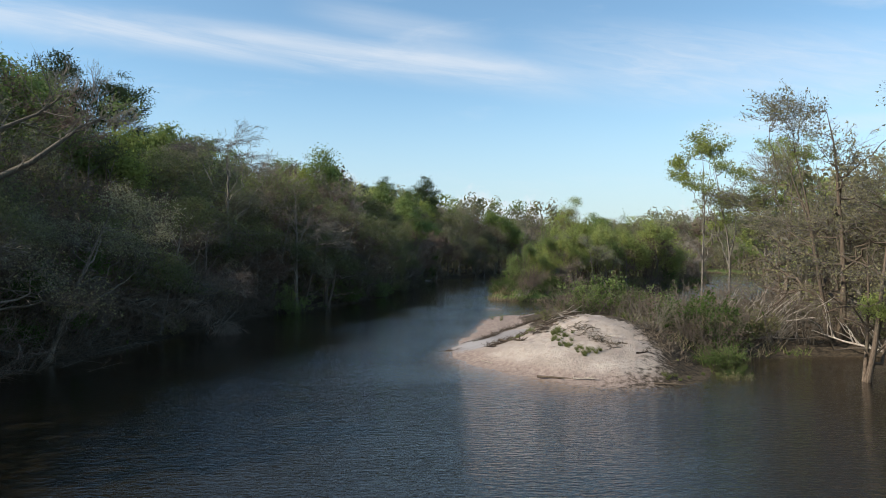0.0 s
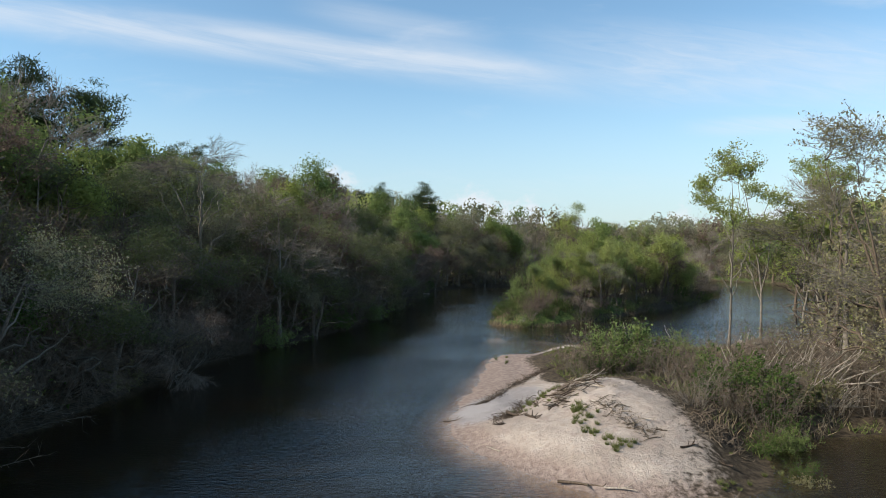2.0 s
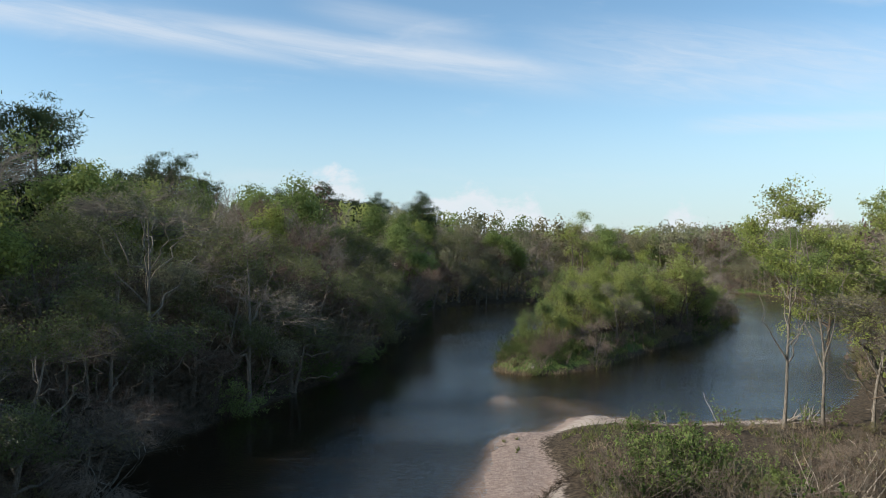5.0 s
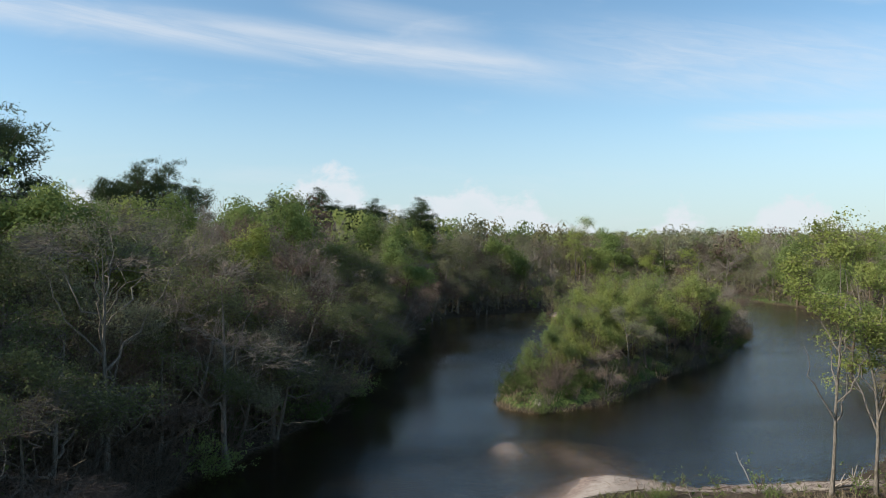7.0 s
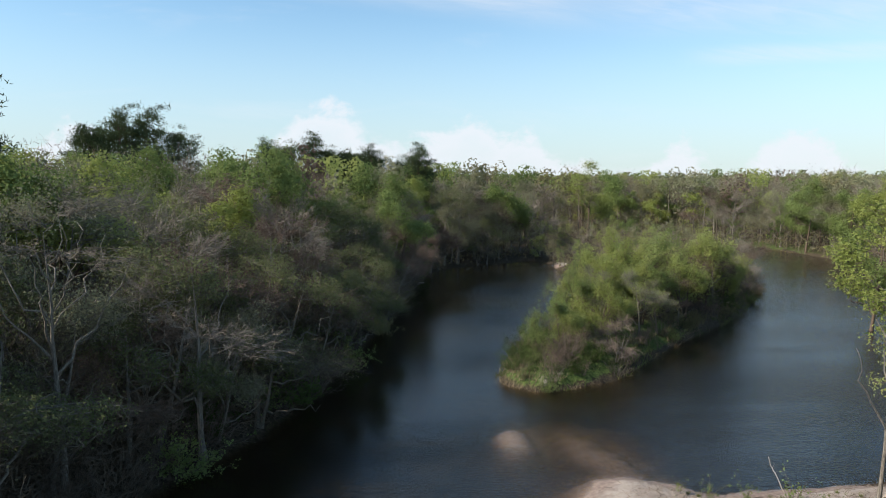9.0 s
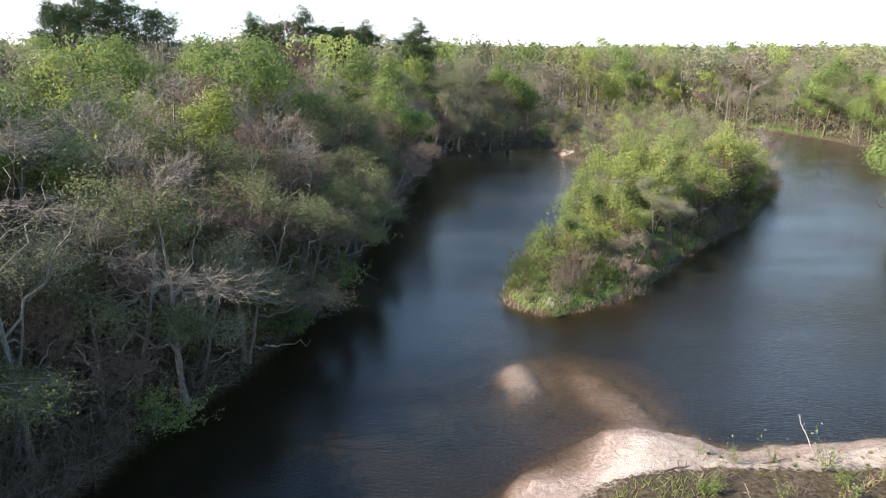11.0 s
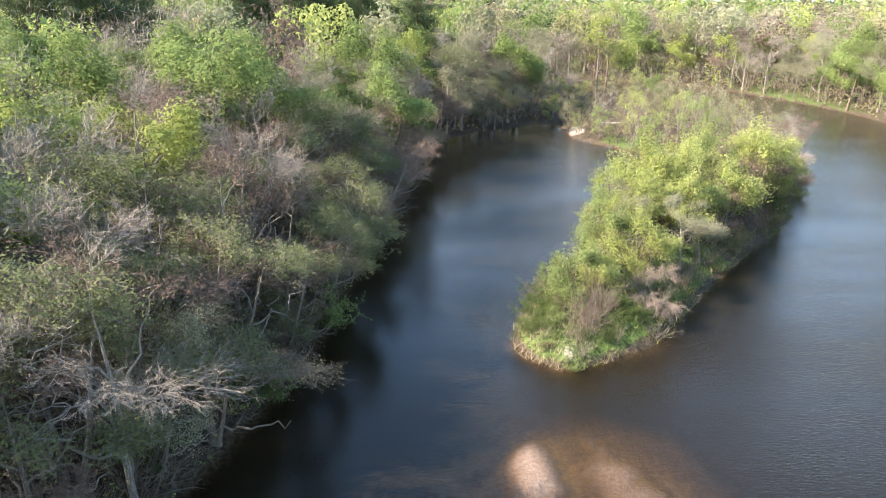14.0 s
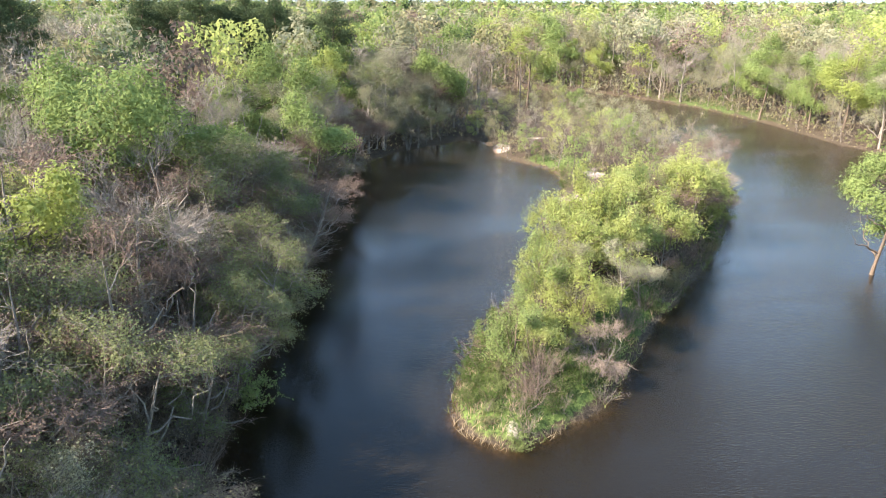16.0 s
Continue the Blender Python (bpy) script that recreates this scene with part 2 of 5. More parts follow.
def water_material():
    m, n, out = material("river_water")
    where = n.add("ShaderNodeNewGeometry").outputs["Position"]
    ripple = n.add("ShaderNodeMapping", {0: where, 2: (0, 0, 0.35), 3: (0.75, 2.3, 1.0)}).outputs[0]
    small = n.noise(ripple, 3.2, 3.0, 0.6, 0.3)
    big = n.noise(n.add("ShaderNodeMapping", {0: where, 3: (0.6, 1.2, 1.0)}).outputs[0], 0.35, 3.0)
    calm = n.noise(n.add("ShaderNodeMapping", {0: where, 3: (0.5, 1.4, 1.0)}).outputs[0], 0.05, 3.0)
    bump = n.add("ShaderNodeBump", {"Height": n.math("ADD", small, n.math("MULTIPLY", big, 0.5)), "Strength": n.math("MULTIPLY", n.attribute("ruffle"), n.math("ADD", 0.30, n.math("MULTIPLY", n.step(calm, 0.4, 0.65), 0.30))), "Distance": 0.10})
    gloss = n.add("ShaderNodeBsdfGlossy", {"Color": (1, 1, 1, 1), "Roughness": 0.05, "Normal": bump.outputs[0]})
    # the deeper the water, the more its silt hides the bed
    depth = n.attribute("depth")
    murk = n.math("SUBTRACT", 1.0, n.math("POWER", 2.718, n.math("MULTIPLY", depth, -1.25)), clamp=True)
    # tint by depth stands in for light absorbed below the surface
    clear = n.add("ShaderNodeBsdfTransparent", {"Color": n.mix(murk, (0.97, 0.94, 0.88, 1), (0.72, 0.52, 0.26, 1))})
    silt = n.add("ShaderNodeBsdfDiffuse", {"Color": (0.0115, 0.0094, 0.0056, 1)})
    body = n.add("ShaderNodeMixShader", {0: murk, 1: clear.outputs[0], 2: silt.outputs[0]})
    facing = n.add("ShaderNodeLayerWeight", {"Blend": 0.5, "Normal": bump.outputs[0]}).outputs["Facing"]
    mirror = n.math("ADD", 0.021, n.math("MULTIPLY", n.math("POWER", facing, 5.0), 0.979), clamp=True)
    n.put(out.inputs[0], n.add("ShaderNodeMixShader", {0: mirror, 1: body.outputs[0], 2: gloss.outputs[0]}))
    return m


GROUND, WATER = ground_material(), water_material()

# ---- plan of the river ----
BANK_WEST = [(-46, -400), (-40, -60), (-28, -20), (-23, 5), (-20.5, 22), (-19.2, 31), (-17.6, 40), (-17.6, 50), (-16, 60), (-12.5, 68), (-10.4, 75),
             (-9, 85), (-8, 95), (-6.3, 105), (-5, 125), (-3.5, 147), (-0.5, 160), (5, 168), (15, 176), (22, 181)]
SPIT = [(24.4, 175), (24.4, 167), (25.4, 160), (32, 152.5), (29.5, 138.5), (26.3, 133), (28.5, 127), (24, 118), (18, 108), (10.5, 97), (6.2, 87), (5.5, 83.5),
        (6.3, 81.3), (8.6, 79.6), (11.2, 80.8), (16.5, 84), (18.7, 88), (28, 100), (38, 111), (46, 124), (54.5, 139), (57, 150), (57, 170), (55, 192), (51, 215), (40, 236), (18, 250), (-40, 262)]
BANK_FAR = [(-40, 290), (20, 276), (50, 266), (74, 250), (86, 224), (91, 204), (93, 184), (92, 164), (97, 150), (95, 135), (80, 118), (60, 106), (50, 96), (44, 85), (34, 70), (27, 63.3)]
SANDBAR = [(24.5, 62.5), (21, 62.3), (16.3, 61.2), (13.4, 62.2), (11.6, 63.4), (10, 63.6), (8.4, 62.4), (6.2, 61.4), (4.1, 58.6), (3.2, 55), (2.7, 51), (2.2, 47.5), (1.5, 44), (0.9, 41), (0.3, 38.2),
           (0.9, 34.8), (2, 32), (4.3, 28.7), (7.3, 27), (10.2, 27.8), (12.2, 31), (14, 34.2), (17, 35.3), (21, 36), (25.5, 34.5), (27.5, 28), (28, 20), (29, 8), (32, -10), (40, -60), (64, -400)]


def rounded(points, times=2):
    p = np.array(points, float)
    for _ in range(times):
        q = np.empty((2 * len(p) - 2, 2))
        q[0::2], q[1::2] = 0.75 * p[:-1] + 0.25 * p[1:], 0.25 * p[:-1] + 0.75 * p[1:]
        p = np.vstack((p[:1], q, p[-1:]))
    return p


RIVER = rounded(BANK_WEST + SPIT + BANK_FAR + SANDBAR)


def shore_distance(x, y):
    """Metres from the water's edge: positive on land."""
    x, y = np.asarray(x, float), np.asarray(y, float)
    if x.size < 40:
        p = np.stack((x.ravel(), y.ravel()), -1)[:, None]
        a, b = RIVER[None], np.roll(RIVER, -1, 0)[None]
        e = b - a
        t = np.clip(((p - a) * e).sum(-1) / np.maximum((e * e).sum(-1), 1e-9), 0, 1)
        near = np.linalg.norm(p - a - t[..., None] * e, axis=-1).min(1)
        rise = np.where(e[..., 1] == 0, 1e-9, e[..., 1])
        cross = ((a[..., 1] > p[..., 1]) != (b[..., 1] > p[..., 1])) & (p[..., 0] < a[..., 0] + (p[..., 1] - a[..., 1]) * e[..., 0] / rise)
        return (np.where(cross.sum(1) % 2 == 1, -1, 1) * near).reshape(x.shape)
    best = np.full(x.shape, 1e18)
    inside = np.zeros(x.shape, bool)
    a, b = RIVER, np.roll(RIVER, -1, 0)
    for (ax, ay), (bx, by) in zip(a, b):
        dx, dy = bx - ax, by - ay
        t = np.clip(((x - ax) * dx + (y - ay) * dy) / max(dx * dx + dy * dy, 1e-9), 0, 1)
        best = np.minimum(best, (x - ax - t * dx) ** 2 + (y - ay - t * dy) ** 2)
        if ay != by:
            inside ^= ((ay > y) != (by > y)) & (x < ax + (y - ay) * dx / dy)
    return np.where(inside, -1, 1) * np.sqrt(best)


def smooth(v, low, high):
    t = np.clip((v - low) / (high - low), 0, 1)
    return t * t * (3 - 2 * t)


def hump(x, y, cx, cy, rx, ry, turn=0.0):
    c, s = math.cos(turn), math.sin(turn)
    dx, dy = x - cx, y - cy
    return np.exp(-(((c * dx + s * dy) / rx) ** 2 + ((c * dy - s * dx) / ry) ** 2))


_rng = np.random.default_rng(4)
_WAVES = [(_rng.normal(size=2), _rng.uniform(0, 6.28)) for _ in range(24)]


def rough(x, y, size):
    """A smooth unevenness between about -1 and 1."""
    total = 0
    for i, (k, ph) in enumerate(_WAVES):
        f = (1.0 + 0.23 * i) / size
        total = total + np.sin(x * k[0] * f + y * k[1] * f + ph) / (1 + 0.16 * i)
    return total / 5.0


def sand_share(x, y):
    """Where bare sand lies instead of woodland soil."""
    bar = hump(x, y, 5.6, 36, 7.5, 11) + hump(x, y, 3.6, 52, 3.2, 12) + hump(x, y, 8.5, 62.5, 5, 4) + hump(x, y, 18, 60.8, 10, 2.6)
    bar = bar + hump(x, y, 6, 70, 9, 7)
    bar = bar - 1.2 * hump(x, y, 14, 46, 5.5, 10) - 0.9 * hump(x, y, 15.5, 33.5, 3.5, 6) - 0.55 * hump(x, y, 8, 45, 3, 2.5)
    spots = 1.3 * hump(x, y, 25.8, 169, 1.5, 3.6) + 1.2 * hump(x, y, 34, 174.5, 2.6, 1.2) + 1.1 * hump(x, y, 36, 147, 2.2, 5.5) * (0.75 + 0.9 * rough(x, y, 1.6)) + 0.9 * hump(x, y, 27.5, 132, 4, 6) + 0.55 * hump(x, y, 9.0, 80.9, 0.8, 0.9)
    spots = spots + 0.5 * hump(x, y, 36, 113, 2, 3)
    return np.clip(bar + spots, 0, 1)


def ground_height(x, y):
    x, y = np.asarray(x, float), np.asarray(y, float)
    d = shore_distance(x, y) + 0.45 * rough(x, y, 2.6) * smooth(np.abs(y - 90), 260, 160) * 0.8
    d = d + 0.35 * rough(x, y, 0.8) * smooth(hump(x, y, 4, 50, 5, 14) + hump(x, y, 15, 61.5, 9, 3), 0.3, 0.6)
    land = 0.55 * smooth(d, 0, 2.2) + 0.5 * smooth(d, 1.5, 9) + 0.6 * smooth(d, 8, 40)
    bed = -0.9 * smooth(-d, 0, 1.3) - 1.2 * smooth(-d, 0.8, 6)
    h = np.where(d > 0, land, bed)
    # the sand mound, its cut brow and the lower apron
    mound = 0.55 * smooth(hump(x, y, 9.0, 37.2, 4.0, 4.6), 0.1, 0.8) + 0.62 * hump(x, y, 7.8, 34.0, 5.5, 5.0) + 0.22 * hump(x, y, 10.8, 38.6, 1.3, 1.2)
    mound = mound + (0.10 * rough(x, y, 0.5) + 0.05 * rough(x + 31, y - 17, 0.22)) * smooth(mound, 0.2, 0.8) + 0.12 * np.abs(rough(x, y, 1.7)) * smooth(mound, 0.2, 0.8)
    h = h + mound * smooth(d, -0.2, 3.0)
    h = h - 0.16 * smooth(hump(x, y, 3.6, 52, 3.4, 9), 0.2, 0.7) * smooth(d, 0.3, 1.6) - 0.25 * smooth(hump(x, y, 2.6, 40, 2.6, 4.5), 0.2, 0.7) * smooth(d, 0.3, 2.0)
    beyond = (-(x - 1.2) * 8.0 + (y - 40.6) * 5.3) / 9.6 + 0.25 * rough(x, y, 0.9)
    h = h - 0.26 * smooth(beyond, 0, 0.25) * smooth(hump(x, y, 4, 50, 6, 13), 0.15, 0.35) * smooth(d, 0.4, 1.6) * smooth(x, 9.5, 7.0)
    h = h + 0.10 * rough(x, y, 1.1) * smooth(d, 0.2, 2.0) * smooth(60 - np.abs(y - 60), 0, 20)
    h = h - 0.55 * hump(x, y, 6.0, 61.4, 3.0, 2.4)
    h = np.where((d > 0.5) & (hump(x, y, 6.0, 61.4, 3.0, 2.4) < 0.3), np.maximum(h, 0.05 + 0.1 * smooth(d, 0.5, 1.5)), h)
    h = h + 0.35 * rough(x, y, 7.0) * smooth(d, 6, 20)
    # drowned shoal off the end of the bar, with one crown just dry
    plateau = smooth(hump(x, y, 9.0, 67.5, 7.6, 9.6, 0.05) + 0.14 * rough(x, y, 2.4), 0.02, 0.7)
    crown = smooth(hump(x, y, 5.1, 69.6, 1.8, 4.2, 0.06) + 0.10 * rough(x, y, 1.3), 0.1, 0.95)
    bar = smooth(hump(x, y, 10.3, 67.2, 2.1, 6.4, 0.29) + 0.20 * rough(x + 9, y, 1.0), 0.1, 0.95)
    shoal = -2.1 + 1.28 * plateau + 0.64 * crown + 0.52 * bar + 0.12 * rough(x, y, 1.0) * plateau + 0.14 * hump(x, y, 5.15, 69.2, 1.0, 1.7)
    h = np.where(d < 0.6, np.maximum(h, shoal), h)
    h = np.where(d < 0, np.maximum(h, -0.08 - 0.16 * (-d) - 3 * (1 - smooth(hump(x, y, 27.5, 132, 6, 9), 0.2, 0.6))), h)
    fringe = smooth(hump(x, y, 8, 40, 12, 22), 0.25, 0.6)
    h = np.where(d < 0, np.maximum(h, -0.12 - 0.28 * (-d) - 3 * (1 - fringe)), h)
    h = h + 0.45 * smooth(d, 0.0, 0.5) * smooth(hump(x, y, 26, 104, 12, 40, -0.6), 0.1, 0.3)
    # spit: banked edge on its eastern side
    h = h + 0.9 * hump(x, y, 24, 101, 4.5, 22, -0.72) * smooth(d, 0.2, 2.5)
    return h


def mesh_from(name, verts, faces, mats=(), index=None, flat=False):
    """A mesh from arrays of vertices and of faces that have all the same number of corners."""
    me = bpy.data.meshes.new(name)
    verts, faces = np.ascontiguousarray(verts, np.float32), np.ascontiguousarray(faces, np.int32)
    k = faces.shape[1]
    me.vertices.add(len(verts))
    me.vertices.foreach_set("co", verts.ravel())
    me.loops.add(faces.size)
    me.loops.foreach_set("vertex_index", faces.ravel())
    me.polygons.add(len(faces))
    me.polygons.foreach_set("loop_start", np.arange(0, faces.size, k, dtype=np.int32))
    for m in mats:
        me.materials.append(m)
    if index is not None:
        me.polygons.foreach_set("material_index", np.ascontiguousarray(index, np.int32))
    me.polygons.foreach_set("use_smooth", np.full(len(faces), not flat))
    me.update(calc_edges=True)
    return me


def spaced(stretches):
    out = []
    for low, high, step in stretches:
        out += list(np.arange(low, high, step))
    return np.array(out)


def build_ground():
    xs = spaced([(-3500, -400, 300), (-400, -80, 20), (-80, -30, 2.5), (-30, -3, 1.2), (-3, 18, 0.22), (18, 24, 0.4), (24, 62, 1.0), (62, 110, 1.6), (110, 400, 20), (400, 3501, 300)])
    ys = spaced([(-900, -100, 100), (-100, 20, 4), (20, 25, 1), (25, 45, 0.22), (45, 76, 0.36), (76, 120, 0.9), (120, 200, 1.3), (200, 300, 3), (300, 700, 25), (700, 4501, 300)])
    X, Y = np.meshgrid(xs, ys)
    Z = ground_height(X.ravel(), Y.ravel())
    nx, ny = len(xs), len(ys)
    i = (np.arange(ny - 1)[:, None] * nx + np.arange(nx - 1)[None]).ravel()
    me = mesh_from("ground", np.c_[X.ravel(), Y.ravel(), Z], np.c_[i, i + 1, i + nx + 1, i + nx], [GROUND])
    me.attributes.new("sand", "FLOAT", "POINT").data.foreach_set("value", sand_share(X.ravel(), Y.ravel()).astype(np.float32))
    me.attributes.new("silt", "FLOAT", "POINT").data.foreach_set("value", (hump(X, Y, 3.0, 40.2, 2.3, 4.4, -0.45) - 0.9 * hump(X, Y, 6.2, 35, 2.4, 3)).ravel().astype(np.float32))
    d = shore_distance(X.ravel(), Y.ravel())
    g = 0.85 * hump(X, Y, 9, 84, 7, 6) + 0.8 * hump(X, Y, 22, 94, 5, 12, -0.7) + 0.7 * hump(X, Y, 32, 155, 8, 8) + 0.6 * hump(X, Y, 31, 133, 3, 7) + 0.8 * hump(X, Y, 13, 45, 6, 7) + 0.6 * hump(X, Y, 90, 215, 14, 50)
    me.attributes.new("green", "FLOAT", "POINT").data.foreach_set("value", (np.clip(g.ravel(), 0, 1) * smooth(d, -0.5, 1)).astype(np.float32))
    return tagged(new("ground", me), "river banks of leaf litter, sand and silted bed", "ground", kind="structure")


def build_water():
    xs = spaced([(-700, -60, 80), (-60, -30, 5), (-30, 60, 0.8), (60, 120, 5), (120, 701, 80)])
    ys = spaced([(-500, 0, 50), (0, 22, 2), (22, 100, 0.7), (100, 190, 1.5), (190, 300, 5), (300, 421, 40)])
    X, Y = np.meshgrid(xs, ys)
    nx, ny = len(xs), len(ys)
    i = (np.arange(ny - 1)[:, None] * nx + np.arange(nx - 1)[None]).ravel()
    me = mesh_from("water", np.c_[X.ravel(), Y.ravel(), np.zeros(X.size)], np.c_[i, i + 1, i + nx + 1, i + nx], [WATER])
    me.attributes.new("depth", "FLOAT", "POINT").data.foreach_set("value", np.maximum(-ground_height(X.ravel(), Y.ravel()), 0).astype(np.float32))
    p, q = X.ravel(), Y.ravel()
    lee = np.min([np.hypot(p - ax, q - ay) for ax, ay in rounded(BANK_WEST[2:], 3)], axis=0)
    me.attributes.new("ruffle", "FLOAT", "POINT").data.foreach_set("value", (0.3 + 0.7 * smooth(lee + 2 * rough(p, q, 8.0), 4, 15)).astype(np.float32))
    return tagged(new("water", me), "dark brown rippled river water reflecting the sky", "river", kind="structure")


build_ground()
build_water()


# ---- growing plants ----
def unit(v):
    return v / np.maximum(np.linalg.norm(v, axis=-1, keepdims=True), 1e-9)


class Wood:
    """Gathers tapered tubes, thin spikes and leaves for one plant."""

    def __init__(self, seed):
        self.r = np.random.default_rng(seed)
        self.verts, self.tris, self.mat, self.count = [], [], [], 0

    def put(self, v, t, mat):
        self.verts.append(v)
        self.tris.append(t + self.count)
        self.mat.append(np.full(len(t), mat, np.int32))
        self.count += len(v)

    def tube(self, pts, radii, sides, mat=0):
        pts, radii = np.asarray(pts, float), np.asarray(radii, float)
        way = np.gradient(pts, axis=0)
        way = unit(way)
        ref = np.array([0.31, 0.95, 0.05]) if abs(way[0][2]) > 0.8 else np.array([0.05, 0.1, 1.0])
        a = unit(np.cross(way, ref))
        b = np.cross(way, a)
        ang = np.arange(sides) * 2 * np.pi / sides
        ring = a[:, None] * np.cos(ang)[None, :, None] + b[:, None] * np.sin(ang)[None, :, None]
        v = (pts[:, None] + ring * radii[:, None, None]).reshape(-1, 3)
        n = len(pts)
        i = (np.arange(n - 1)[:, None] * sides + np.arange(sides)[None]).ravel()
        j = (np.arange(n - 1)[:, None] * sides + (np.arange(sides)[None] + 1) % sides).ravel()
        self.put(v, np.r_[np.c_[i, j, j + sides], np.c_[i, j + sides, i + sides]], mat)

    def spikes(self, base, tip, radius, mat=0):
        """Three-sided twigs that taper to a point, with a knee half way."""
        base, tip = np.atleast_2d(base), np.atleast_2d(tip)
        n = len(base)
        way = unit(tip - base)
        a = unit(np.cross(way, self.r.normal(size=(n, 3))))
        b = np.cross(way, a)
        radius = np.broadcast_to(radius, (n,))[:, None]
        v = np.stack([base + a * radius, base + (-0.5 * a + 0.87 * b) * radius, base + (-0.5 * a - 0.87 * b) * radius, tip], 1).reshape(-1, 3)
        k = np.arange(n)[:, None] * 4
        t = np.stack([k + [0, 1, 3], k + [1, 2, 3], k + [2, 0, 3]], 1).reshape(-1, 3)
        self.put(v, t, mat)

    def slivers(self, base, tip, radius, mat=0):
        """The finest twigs and needles: one tapering blade each."""
        n = len(base)
        side = unit(np.cross(unit(tip - base), self.r.normal(size=(n, 3)))) * radius
        self.put(np.stack([base + side, base - side, tip], 1).reshape(-1, 3), np.arange(3 * n).reshape(-1, 3), mat)

    def wisps(self, base, knee, tip, radius, mat=0):
        """Twigs that bend half way: a tapering blade with a knee."""
        n = len(base)
        side = unit(np.cross(unit(tip - base), self.r.normal(size=(n, 3)))) * radius
        v = np.stack([base + side, base - side, knee + side * 0.65, knee - side * 0.65, tip], 1).reshape(-1, 3)
        k = np.arange(n)[:, None] * 5
        self.put(v, np.stack([k + [0, 1, 3], k + [0, 3, 2], k + [2, 3, 4]], 1).reshape(-1, 3), mat)

    def flakes(self, at, size, mat, face=None):
        """Leaf sprays; face: the way that their upper sides look."""
        n = len(at)
        a = unit(self.r.normal(size=(n, 3)))
        if face is None:
            b = unit(np.cross(a, self.r.normal(size=(n, 3)) + [0, 0, 0.6]))
        else:
            up = unit(face + self.r.normal(size=(n, 3)) * 0.35)
            a = unit(np.cross(up, a))
            b = np.cross(up, a)
        s = (size * self.r.uniform(0.6, 1.4, n))[:, None]
        self.put(np.stack([at - a * s * 0.55 - b * s * 0.22, at + a * s * 0.55 - b * s * 0.18, at + b * s * 0.38], 1).reshape(-1, 3), np.arange(3 * n).reshape(-1, 3), mat)

    def leaves(self, at, size, mat, up=0.3, slim=0.6):
        """Small bent leaf sprays: two triangles folded along the rib."""
        n = len(at)
        way = unit(self.r.normal(size=(n, 3)) + [0, 0, up * 0.5])
        side = unit(np.cross(way, self.r.normal(size=(n, 3)) + [0, 0, up * 3]))
        nrm = np.cross(side, way)
        s = (size * self.r.uniform(0.6, 1.4, n))[:, None]
        v = np.stack([at - way * s * 0.5, at + side * s * slim * 0.5 + nrm * s * 0.12, at + way * s * 0.5, at - side * s * slim * 0.5 + nrm * s * 0.12], 1).reshape(-1, 3)
        k = np.arange(n)[:, None] * 4
        t = np.stack([k + [0, 1, 2], k + [0, 2, 3]], 1).reshape(-1, 3)
        self.put(v, t, mat)

    def arrays(self):
        return np.vstack(self.verts), np.vstack(self.tris), np.concatenate(self.mat)

    def mesh(self, name, mats):
        v, t, m = self.arrays()
        return mesh_from(name, v, t, mats, m)


def bend(start, way, length, steps, r, lift, jitter):
    """A crooked line from start, turning towards lift."""
    pts, way = [np.array(start, float)], np.array(way, float)
    for _ in range(steps):
        way = unit(way + np.array([0, 0, lift]) / steps + r.normal(size=3) * jitter)
        pts.append(pts[-1] + way * length / steps)
    return np.array(pts)


def along(pts, t):
    t = np.asarray(t) * (len(pts) - 1)
    i = np.minimum(t.astype(int), len(pts) - 2)
    f = (t - i)[..., None]
    return pts[i] * (1 - f) + pts[i + 1] * f


